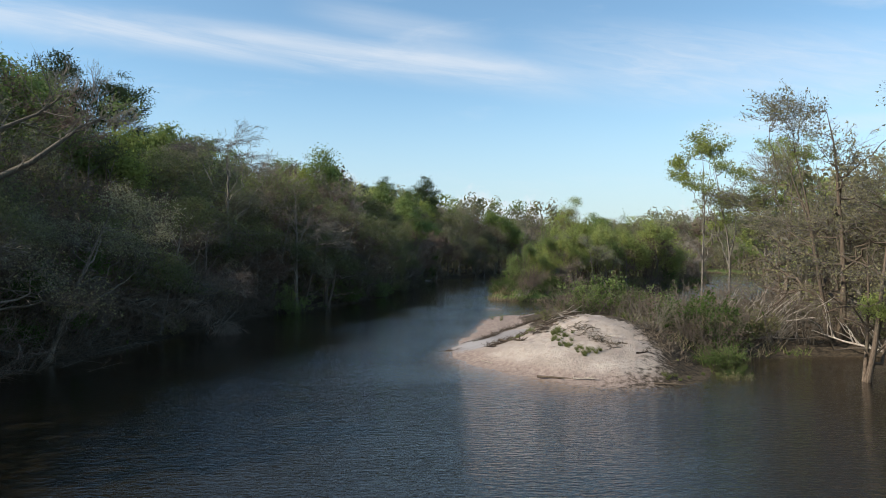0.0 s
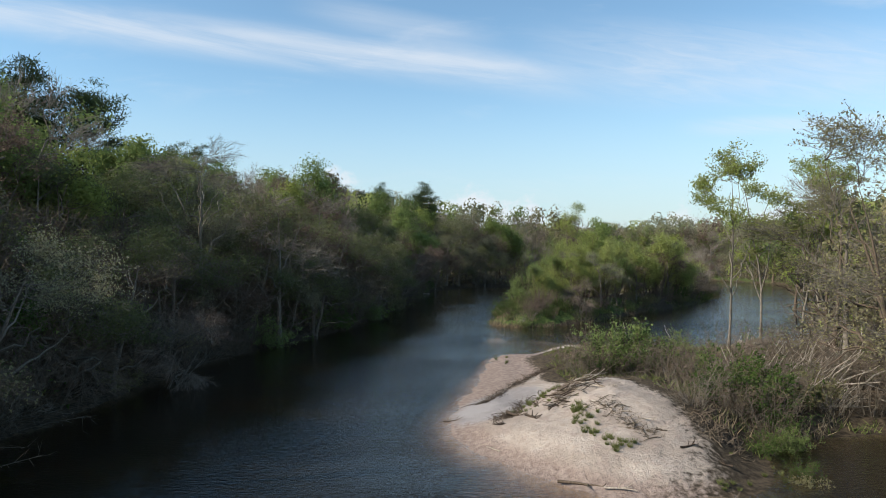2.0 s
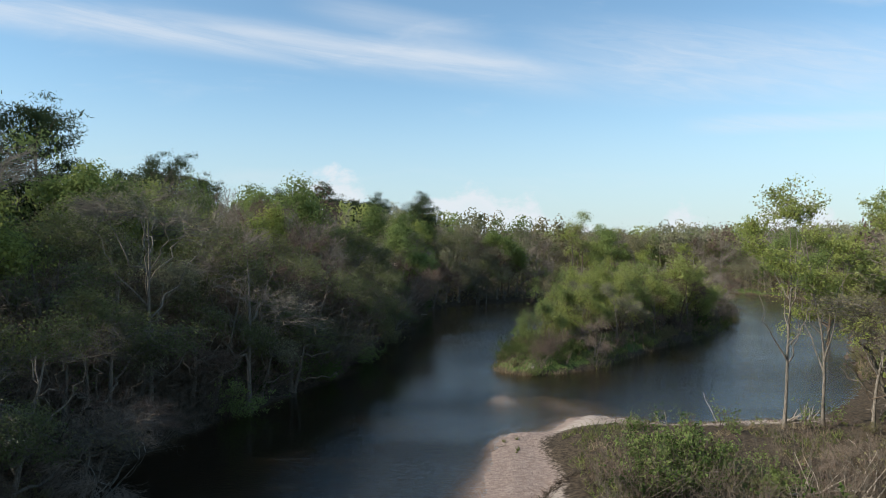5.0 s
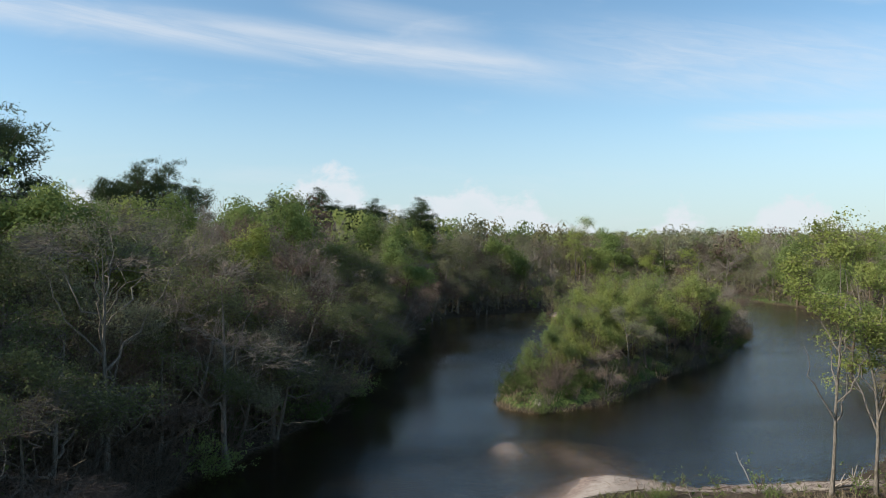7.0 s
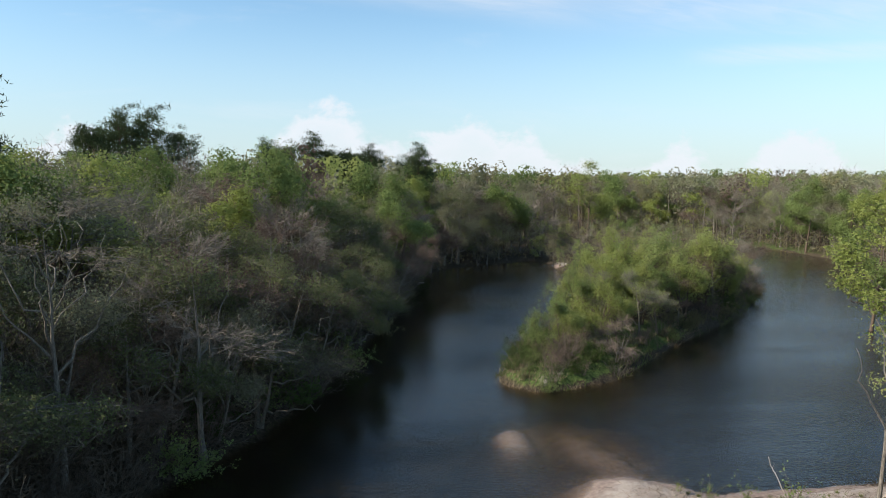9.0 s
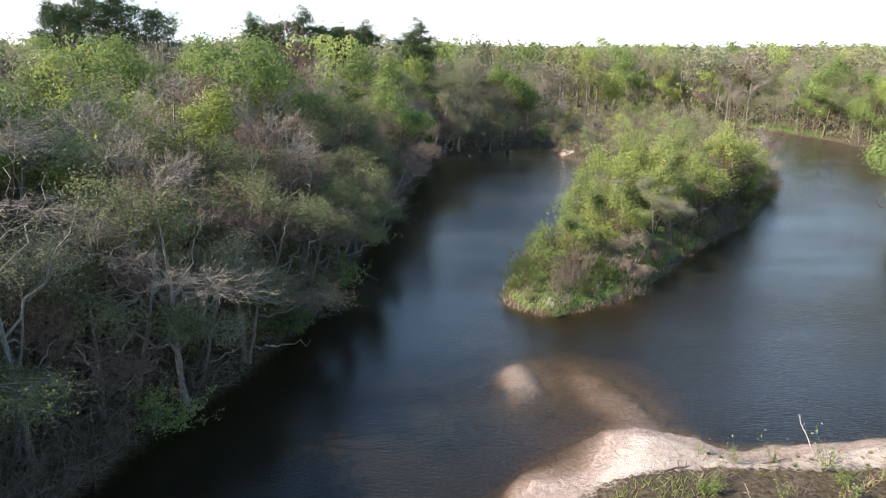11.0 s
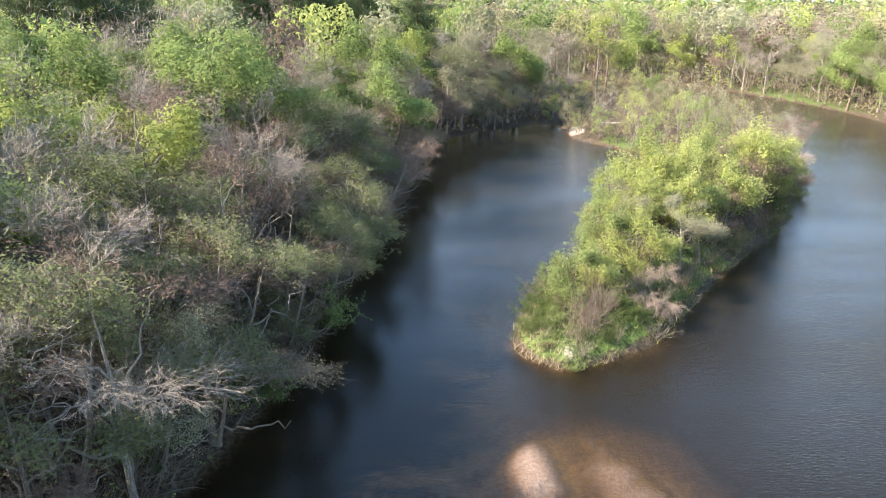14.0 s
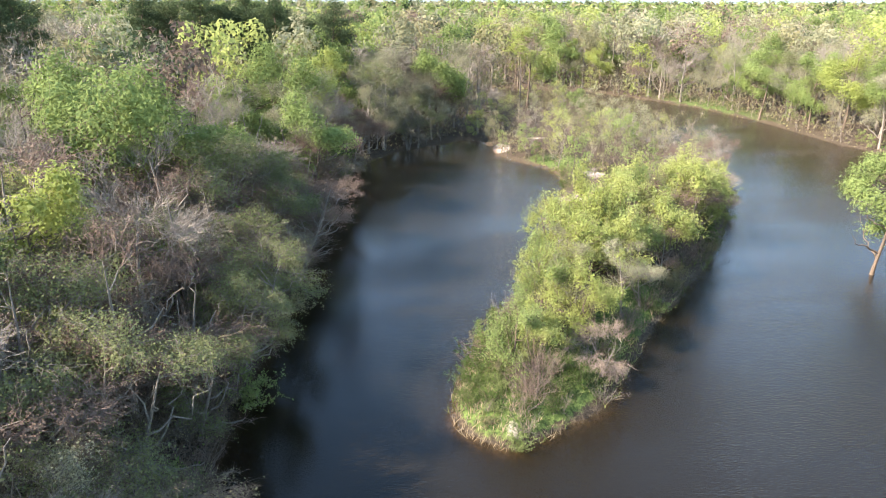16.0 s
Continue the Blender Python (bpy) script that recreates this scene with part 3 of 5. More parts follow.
def grow(seed, height, girth, base, radius, lobes, subs, twigs, leaf=0, leaf_size=0.2, twig_len=0.9, twig_r=0.012, fine=2, lift=0.35, stems=1, lean=0.12, far=False, shape="round", lump=0.46, crook=0.12, shell=0):
    """A broadleaved tree of leafy or twiggy lobes: the trunk's Wood, the crown's Wood. leaf: sprays on each twig; fine: side twigs on each twig."""
    trunk, crown = Wood(seed), Wood(seed + 1)
    r = trunk.r
    steps = 4 if far else 8
    lines = []
    for s in range(stems):
        az = r.uniform(0, 6.28)
        tilt = lean * r.uniform(0.4, 1.2) * (1.8 if stems > 1 else 1)
        foot = np.array([math.cos(az), math.sin(az), 0]) * (0 if stems == 1 else girth * 1.2)
        h = height * 0.9 * (1 if s == 0 else r.uniform(0.75, 0.97))
        line = bend(foot + [0, 0, -0.3], unit(np.array([math.cos(az) * tilt, math.sin(az) * tilt, 1])), h + 0.3, steps, r, 0.25, 0.06)
        radii = girth * (np.linspace(1, 0, steps + 1) ** 0.85 * 0.92 + 0.08) * (1 if s == 0 else 0.75)
        radii[0] *= 1.6
        trunk.tube(line, radii, 4 if far else 7)
        lines.append((line, radii))
    for k in range(lobes):
        line, radii = lines[k % stems]
        q = (k + r.uniform(0.2, 0.8)) / lobes
        if shape == "round":
            wide = math.sqrt(max(0.06, 1 - (1.55 * q - 0.68) ** 2))
        elif shape == "vase":
            wide = 0.25 + 0.85 * q ** 1.5
        else:
            wide = 1.0 - 0.75 * q
        z = height * (base + (1 - base) * (0.1 + 0.8 * q))
        axis = along(line, min(0.98, z / (height * 0.95)))
        a = k * 2.4 + r.uniform(-0.5, 0.5)
        out = np.array([math.cos(a), math.sin(a), 0])
        reach = radius * wide * r.uniform(0.5, 0.85)
        c = np.array([axis[0], axis[1], z]) + out * reach
        lr = radius * lump * r.uniform(0.75, 1.2) * (0.7 + 0.3 * wide)
        f = max(0.12, min(0.95, (z - reach * r.uniform(0.35, 0.8) - 0.2 * lr) / (height * 0.95)))
        p0 = along(line, f)
        g = np.linspace(0, 1, 4 if far else 6)[:, None]
        mid = p0 * 0.45 + c * 0.55 + [0, 0, -0.12 * reach] + r.normal(size=3) * 0.1 * reach
        end = c + unit(c - p0) * lr * 0.5
        limb = p0 * (1 - g) ** 2 + 2 * mid * g * (1 - g) + end * g ** 2
        limb[1:-1] += r.normal(size=(len(limb) - 2, 3)) * crook * reach * 0.35
        thick = max(0.014, min(np.interp(f, np.linspace(0, 1, steps + 1), radii) * 0.6, 0.013 * (reach + lr) + 0.012))
        trunk.tube(limb, thick * np.linspace(1, 0.3, len(limb)), 3 if far else 5)
        for j in range(subs):
            sp = along(limb, r.uniform(0.35, 1.0))
            aim = c + unit(r.normal(size=3) + out * 0.45 + [0, 0, 0.25 + lift]) * [1, 1, 0.8] * lr * r.uniform(0.5, 1.0)
            sub = np.array([sp, (sp + aim) / 2 + r.normal(size=3) * 0.12 * lr, aim])
            if far:
                crown.slivers(sp[None], aim[None], 0.05, 0)
            else:
                crown.tube(sub, max(0.010, thick * 0.42) * np.array([1, 0.65, 0.3]), 3, 0)
            b = along(sub, r.uniform(0.25, 1.0, twigs))
            tw = unit(unit(b - c) * 0.7 + unit(aim - sp) * 0.4 + r.normal(size=(twigs, 3)) * 0.6 + [0, 0, lift])
            tip = b + tw * (twig_len * r.uniform(0.5, 1.2, twigs))[:, None]
            crown.slivers(b, tip, twig_r, 0)
            for _ in range(fine):
                b2 = b + (tip - b) * r.uniform(0.15, 0.85, (twigs, 1))
                crown.slivers(b2, b2 + unit(tw + r.normal(size=(twigs, 3)) * 0.7) * twig_len * 0.55 * r.uniform(0.5, 1.2, (twigs, 1)), twig_r * 0.75, 0)
            if leaf:
                n = twigs * leaf
                where = np.repeat(b, leaf, 0) + np.repeat(tip - b, leaf, 0) * r.uniform(0.1, 1.1, (n, 1)) + r.normal(size=(n, 3)) * (0.25 if far else 0.13)
                crown.flakes(where, leaf_size, 1)
        if shell:
            # leaves crowd on the lobe's outer side
            way = unit(r.normal(size=(shell, 3)) + out * 0.3 + [0, 0, 0.45])
            crown.flakes(c + way * [1, 1, 0.85] * lr * r.uniform(0.72, 1.15, (shell, 1)) * (1 + 0.2 * np.sin(5 * way[:, :1] + 7 * way[:, 1:2])), leaf_size, 1, way)
    return trunk, crown


def grow_tree(seed, height, girth, base, radius, sites, subs, twigs, fine=2, leaf=0, leaf_size=0.2, cluster=0, twig_len=0.8, twig_r=0.011, lift=0.3, flat=0.8, stems=1, lean=0.06, limbs=6, crook=0.10, ragged=0.25):
    """A tree whose crown is a dome of clumps: trunk, curving limbs, a branch to each clump, then twigs. leaf: sprays on each twig; cluster: sprays on each clump's outer side; flat: how far clumps are pressed into layers."""
    trunk, crown = Wood(seed), Wood(seed + 1)
    r = trunk.r
    zc, rz = height * (0.5 + 0.5 * base), height * 0.5 * (1 - base)
    lines, knots, girths = [], [], []
    for s in range(stems):
        az = r.uniform(0, 6.28)
        tilt = lean * r.uniform(0.4, 1.2) * (2.2 if stems > 1 else 1)
        foot = np.array([math.cos(az), math.sin(az), 0]) * (0 if stems == 1 else girth * 1.3)
        line = bend(foot + [0, 0, -0.3], unit(np.array([math.cos(az) * tilt, math.sin(az) * tilt, 1])), height * (0.86 if s == 0 else r.uniform(0.6, 0.8)), 8, r, 0.2, 0.05)
        radii = girth * (np.linspace(1, 0, 9) ** 0.8 * 0.9 + 0.06) * (1 if s == 0 else 0.75)
        radii[0] *= 1.6
        trunk.tube(line, radii, 7)
        lines.append((line, radii))
        knots.append(line[3:])
        girths.append(radii[3:])
    swell = r.uniform(0, 6.28, 3)
    for k in range(limbs):
        line, radii = lines[k % stems]
        f = max(0.16, base * 0.75) + (0.62 - base * 0.4) * (k + r.uniform(0, 0.8)) / limbs
        p0 = along(line, min(f, 0.85))
        a = k * 2.4 + r.uniform(-0.5, 0.5)
        rise = 0.15 + 0.75 * k / limbs + r.uniform(-0.15, 0.15)
        end = np.array([p0[0] * 0.4 + math.cos(a) * radius * 0.82 * (1 - 0.45 * k / limbs), p0[1] * 0.4 + math.sin(a) * radius * 0.82 * (1 - 0.45 * k / limbs), max(p0[2] + 0.12 * height * lift, zc + rz * (rise * 1.5 - 0.75))])
        mid = p0 * 0.5 + end * 0.5 + np.array([math.cos(a), math.sin(a), -0.35]) * radius * 0.14
        g = np.linspace(0, 1, 9)[:, None]
        limb = p0 * (1 - g) ** 2 + 2 * mid * g * (1 - g) + end * g ** 2
        limb[1:-1] += r.normal(size=(7, 3)) * crook * radius * 0.3
        thick = min(np.interp(f, np.linspace(0, 1, 9), radii) * 0.7, 0.016 * radius + 0.03) * np.linspace(1, 0.28, 9)
        trunk.tube(limb, thick, 5)
        knots.append(limb[2:])
        girths.append(thick[2:])
    knots, girths = np.vstack(knots), np.concatenate(girths)
    lump = 1.05 * radius / sites ** (1 / 3)
    for k in range(sites):
        a = k * 2.39996 + r.uniform(-0.4, 0.4)
        up = -0.8 + 1.78 * ((k * 0.618 + r.uniform(-0.06, 0.06)) % 1.0)
        ring = math.sqrt(max(0.0, 1 - up * up))
        depth = r.uniform(0.45, 1.0) ** 0.5 * (1 + ragged * (math.sin(2 * a + swell[0]) * 0.5 + math.sin(3 * a + 2 * up + swell[1]) * 0.5))
        out = np.array([math.cos(a) * ring, math.sin(a) * ring, up])
        site = np.array([0, 0, zc]) + out * [radius - 0.5 * lump, radius - 0.5 * lump, rz - 0.4 * lump] * depth
        gap = np.linalg.norm(knots - site, axis=1) + 1.3 * np.maximum(0, knots[:, 2] - site[2] + 0.3)
        i = int(np.argmin(gap))
        p0 = knots[i]
        ln = np.linalg.norm(site - p0)
        mid = (p0 + site) / 2 + r.normal(size=3) * crook * 1.3 * ln + [0, 0, -0.10 * ln]
        g = np.linspace(0, 1, 5)[:, None]
        branch = p0 * (1 - g) ** 2 + 2 * mid * g * (1 - g) + site * g ** 2
        branch[1:-1] += r.normal(size=(3, 3)) * 0.05 * ln
        thick = max(0.016, min(girths[i] * 0.75, 0.014 * ln + 0.012))
        trunk.tube(branch, thick * np.linspace(1, 0.4, 5), 4)
        size = lump * r.uniform(0.75, 1.25)
        for j in range(subs):
            sp = along(branch, r.uniform(0.4, 1.0))
            aim = site + unit(r.normal(size=3) * 0.8 + out * 0.9 + [0, 0, lift]) * [1, 1, flat] * size * r.uniform(0.6, 1.25)
            sub = np.array([sp, (sp + aim) / 2 + r.normal(size=3) * 0.13 * size, aim])
            crown.tube(sub, max(0.009, thick * 0.45) * np.array([1, 0.65, 0.3]), 3, 0)
            b = along(sub, r.uniform(0.15, 1.0, twigs))
            run = unit(aim - sp)
            tw = unit(unit(b - site + out * 0.3) * 0.45 + run * 0.85 + r.normal(size=(twigs, 3)) * 0.42 + [0, 0, lift * 0.6])
            reach = (twig_len * r.uniform(0.5, 1.25, twigs))[:, None]
            tip = b + tw * [1, 1, flat] * reach
            knee = (b + tip) / 2 + (r.normal(size=(twigs, 3)) * 0.09 - [0, 0, 0.05]) * reach
            crown.wisps(b, knee, tip, twig_r, 0)
            for _ in range(fine):
                b2 = b + (tip - b) * r.uniform(0.15, 0.9, (twigs, 1))
                crown.slivers(b2, b2 + unit(tw + r.normal(size=(twigs, 3)) * 0.55) * twig_len * 0.45 * r.uniform(0.4, 1.2, (twigs, 1)), twig_r * 0.6, 0)
            if leaf:
                n = twigs * leaf
                where = np.repeat(b, leaf, 0) + np.repeat(tip - b, leaf, 0) * r.uniform(0.2, 1.1, (n, 1)) + r.normal(size=(n, 3)) * 0.1
                crown.flakes(where, leaf_size, 1)
        if cluster:
            way = unit(r.normal(size=(cluster, 3)) + out * 0.5 + [0, 0, 0.4])
            wave = 1 + 0.22 * np.sin(5 * way[:, :1] + 7 * way[:, 1:2] + k) + 0.12 * np.sin(11 * way[:, 1:2] + 9 * way[:, 2:] + 2 * k)
            crown.flakes(site + way * [1, 1, 0.4 + 0.6 * flat] * size * r.uniform(0.5, 1.08, (cluster, 1)) * wave, leaf_size, 1, way)
    return trunk, crown


def grow_pine(seed, height, girth, spread, tufts=44, clear=0.5):
    """A tall pine: bare bole, rounded crown of dense needle clumps."""
    trunk, crown = Wood(seed), Wood(seed + 1)
    r = trunk.r
    line = bend((0, 0, -0.3), (r.normal() * 0.03, r.normal() * 0.03, 1), height - 0.8, 9, r, 0.3, 0.02)
    radii = girth * np.linspace(1, 0.3, 10)
    radii[0] *= 1.4
    trunk.tube(line, radii, 8)
    for k in range(26):
        q = (k + r.uniform(0, 1)) / 26
        p = along(line, min(0.99, clear + (1 - clear) * q))
        a = k * 2.4 + r.uniform(-0.4, 0.4)
        el = 0.05 + 0.75 * q + r.uniform(-0.1, 0.2)
        ln = spread * (0.5 + 0.55 * math.sin(min(1, 0.15 + q) * 2.6)) * r.uniform(0.55, 1.15)
        limb = bend(p, (math.cos(a) * math.cos(el), math.sin(a) * math.cos(el), math.sin(el)), ln, 4, r, 0.3, 0.1)
        trunk.tube(limb, girth * 0.2 * np.linspace(1, 0.25, 5), 4)
        for g in r.uniform(0.35, 1.05, 6):
            c = along(limb, min(g, 1.0)) + r.normal(size=3) * [0.45, 0.45, 0.25]
            at = c + r.normal(size=(tufts, 3)) * [0.55, 0.55, 0.30]
            crown.slivers(at, at + unit(r.normal(size=(tufts, 3)) + [0, 0, 0.5]) * 0.45, 0.055, 0)
    return trunk, crown


def grow_bush(seed, height, spread, stems, twigs, leaf=0, leaf_size=0.12, arch=-0.3, twig_r=0.008):
    """Many thin stems from one foot, arching out; a leafy or bare tangle."""
    wood, crown = Wood(seed), Wood(seed + 1)
    r = wood.r
    for k in range(stems):
        a = r.uniform(0, 6.28)
        out = r.uniform(0.15, 1.0)
        foot = np.array([math.cos(a), math.sin(a), 0]) * spread * 0.35 * r.uniform(0, 1) + [0, 0, -0.1]
        way = unit(np.array([math.cos(a) * out * spread, math.sin(a) * out * spread, height * r.uniform(0.6, 1.1)]))
        line = bend(foot, way, height * r.uniform(0.7, 1.15), 4, r, arch * out, 0.14)
        wood.tube(line, max(0.011, 0.008 * height) * np.linspace(1, 0.35, 5), 3)
        n = twigs
        b = along(line, r.uniform(0.2, 1.0, n))
        out_way = unit(r.normal(size=(n, 3)) + [math.cos(a) * 0.4, math.sin(a) * 0.4, 0.3])
        tip = b + out_way * (height * 0.24 * r.uniform(0.4, 1.2, n))[:, None]
        crown.slivers(b, tip, twig_r, 0)
        b2 = b + (tip - b) * r.uniform(0.2, 0.8, (n, 1))
        crown.slivers(b2, b2 + unit(out_way + r.normal(size=(n, 3)) * 0.7) * height * 0.12, twig_r * 0.75, 0)
        if leaf:
            where = np.repeat(b, leaf, 0) + np.repeat(tip - b, leaf, 0) * r.uniform(0.1, 1.1, (n * leaf, 1)) + r.normal(size=(n * leaf, 3)) * 0.06
            crown.leaves(where, leaf_size, 1)
    return wood, crown


def part(name, data, parent, label=""):
    ob = new(name, data)
    ob.parent = parent
    return tagged(ob, label)


def plant(name, grown, mats, crown_mats, label, category, group="", trunk="trunk", crown="crown"):
    """The first plant of a kind, not yet set in its place."""
    w, c = grown
    ob = new(name)
    wood = part(trunk, w.mesh(trunk, mats), ob)
    if trunk == "stem_tangle":
        tagged(wood, kind="stuff")
    part(crown, c.mesh(crown, crown_mats), ob)
    return tagged(ob, label, category, group)


class Kind:
    """A plant built once; the first call of at() sets it, later ones set copies."""

    def __init__(self, ob):
        self.ob, self.used = ob, False

    def at(self, x, y, size=1.0, turn=0.0, sink=0.0, tip=0.0, tip_way=0.0, z=None):
        h = float(ground_height(np.array([x]), np.array([y]))[0]) if z is None else z
        m = pose(x, y, max(h, -0.5) - sink) @ Matrix.Rotation(tip, 4, Vector((-math.sin(tip_way), math.cos(tip_way), 0))) @ Matrix.Rotation(turn, 4, "Z") @ Matrix.Scale(size / self.ob.scale[0], 4)
        if self.used:
            return copy_thing(self.ob, m)
        self.used = True
        self.ob.matrix_basis = m
        return self.ob


# ---- kinds of plants ----
def kinds_of(name, count, make, mats, crown_mats, label, category, group):
    return [Kind(plant(name, make(k), mats, crown_mats(k) if callable(crown_mats) else crown_mats, label, category, group)) for k in range(count)]


WOODS = "trees of the river woods"
DEAD_VINE = bark("dead_vine", (0.12, 0.09, 0.068), (0.28, 0.222, 0.172))
BARE = kinds_of("bare_tree", 3, lambda k: grow_tree(100 + 7 * k, 13.5, 0.22, 0.22, 4.6, 34, 6, 7, fine=3, twig_len=0.9, twig_r=0.012, lift=0.45, crook=0.13, limbs=7), [BARK_SILVER], [TWIG_PALE], "bare grey deciduous tree with fine twigs beside the river", "tree", WOODS)
TANGLE = kinds_of("drooping_tree", 4, lambda k: grow_tree(150 + 7 * k, 9.5, 0.26, 0.06, 5.2, 46, 6, 7, fine=3, leaf=1 if k % 2 else 0, leaf_size=0.12, twig_len=0.85, twig_r=0.010, lift=0.0, flat=0.5, stems=2, lean=0.16, limbs=8, crook=0.11), [BARK_GREY], lambda k: [(TWIG_TAN, TWIG_GREY, TWIG_RED, TWIG_TAN)[k], LEAF_OLIVE], "tangled bare tree drooping grey twigs over the water", "tree", WOODS)
BUDDING = kinds_of("budding_tree", 2, lambda k: grow_tree(200 + 7 * k, 13.0, 0.24, 0.2, 5.0, 40, 6, 6, fine=2, leaf=3, leaf_size=0.13, twig_len=0.8, twig_r=0.012, lift=0.35, flat=0.7, limbs=7), [BARK_SILVER], [TWIG_RED, LEAF_RUST], "maple tree with rust-red buds on grey twigs", "tree", WOODS)
GREEN = kinds_of("leafy_tree", 3, lambda k: grow_tree(300 + 7 * k, 13.0, 0.22, 0.16, 4.6, 38, 3, 3, fine=0, leaf=2, leaf_size=0.21, cluster=310, twig_len=0.7, flat=0.75, ragged=0.3), [BARK_BROWN], [TWIG_TAN, LEAF_FRESH], "tree in fresh green spring leaf", "tree", WOODS)
LIME = kinds_of("leafy_tree", 2, lambda k: grow_tree(350 + 7 * k, 12.5, 0.2, 0.18, 4.0, 34, 3, 3, fine=0, leaf=2, leaf_size=0.20, cluster=290, twig_len=0.7, flat=0.8, ragged=0.3), [BARK_BROWN], [TWIG_TAN, LEAF_LIME], "tree in young yellow-green leaf", "tree", WOODS)
HAZY = kinds_of("leafing_tree", 3, lambda k: grow_tree(400 + 7 * k, 13.0, 0.2, 0.18, 4.5, 36, 5, 5, fine=1, leaf=4, leaf_size=0.12, cluster=130, twig_len=0.9, twig_r=0.012, lift=0.4, flat=0.7), [BARK_SILVER], [TWIG_GREY, LEAF_PALE], "tree with a thin haze of pale new leaves", "tree", WOODS)
SAGE = kinds_of("leafing_tree", 2, lambda k: grow_tree(430 + 7 * k, 12.0, 0.2, 0.15, 4.6, 38, 4, 5, fine=1, leaf=4, leaf_size=0.13, cluster=150, twig_len=0.9, twig_r=0.011, lift=0.1, flat=0.4, crook=0.14), [BARK_SILVER], [TWIG_GREY, LEAF_SAGE], "tree in layered grey-green new leaf over pale limbs", "tree", WOODS)
DARK = kinds_of("evergreen_tree", 2, lambda k: grow_tree(450 + 7 * k, 7.5, 0.16, 0.04, 3.0, 26, 3, 3, fine=0, leaf=3, leaf_size=0.16, cluster=260, twig_len=0.7), [BARK_BROWN], [TWIG_TAN, LEAF_DEEP], "green broadleaved understorey tree beneath the woods", "tree", WOODS)
PINES = kinds_of("pine_tree", 3, lambda k: grow_pine(500 + 7 * k, 22.0 + k, 0.3, 5.0, 70, 0.6), [BARK_BROWN], [NEEDLE], "tall dark green pine standing over the woods", "pine tree", "pines over the woods")
WILLOW = kinds_of("willow_tree", 4, lambda k: grow_tree(600 + 7 * k, 7.6, 0.11, 0.04, 2.6, 26, 5, 5, fine=1, leaf=5, leaf_size=0.15, cluster=100, twig_len=0.85, twig_r=0.009, lift=0.8, flat=1.1, stems=3, lean=0.2, ragged=0.4), [BARK_BROWN], lambda k: [TWIG_TAN, LEAF_LIME if k < 3 else LEAF_FRESH], "young willow in yellow-green leaf on the river spit", "willow", "willows on the spit")
BRUSH = [Kind(plant("thicket", grow_bush(700 + 7 * k, 3.0, 2.0, 24, 11, twig_r=0.013), [BARK_GREY], [(TWIG_TAN, TWIG_GREY, TWIG_RED)[k]], "bare tan-grey thicket of arching stems on the bank", "shrub", "bankside thickets", "stem_tangle")) for k in range(3)]
GREENBUSH = [Kind(plant("shrub", grow_bush(750 + 7 * k, 2.2, 1.7, 22, 12, leaf=9, leaf_size=0.115), [BARK_BROWN], [TWIG_TAN, (LEAF_FRESH, LEAF_DEEP, LEAF_OLIVE)[k]], "low leafy green shrub on the river bank", "shrub", "bankside shrubs", "stem_tangle")) for k in range(3)]
VINES = [Kind(plant("vine_tangle", grow_tree(790, 4.6, 0.09, 0.06, 2.4, 30, 6, 7, fine=3, twig_len=0.8, twig_r=0.010, lift=-0.4, flat=0.8, stems=3, lean=0.25, limbs=7, crook=0.1), [BARK_SILVER], [DEAD_VINE], "dead vine tangle hanging pale tan over the bank", "shrub"))]
FLAT_TOP = [Kind(plant("bare_tree", grow_tree(830, 17.0, 0.2, 0.66, 4.6, 26, 7, 7, fine=3, twig_len=0.8, twig_r=0.012, lift=0.2, flat=0.35, limbs=8, crook=0.12, lean=0.02), [BARK_SILVER], [TWIG_GREY], "tall bare tree with a flat forked pale crown", "tree", WOODS))]

R = np.random.default_rng(11)


def spread_points(x0, x1, y0, y1, gap, low, high, seed):
    """Uneven points on land whose distance from the water lies between low and high."""
    r = np.random.default_rng(seed)
    gx, gy = np.meshgrid(np.arange(x0, x1, gap), np.arange(y0, y1, gap * 0.87))
    gx = gx + (np.arange(gx.shape[0]) % 2)[:, None] * gap / 2
    p = np.c_[gx.ravel(), gy.ravel()] + r.uniform(-0.36, 0.36, (gx.size, 2)) * gap
    d = shore_distance(p[:, 0], p[:, 1])
    return p[(d > low) & (d < high)]


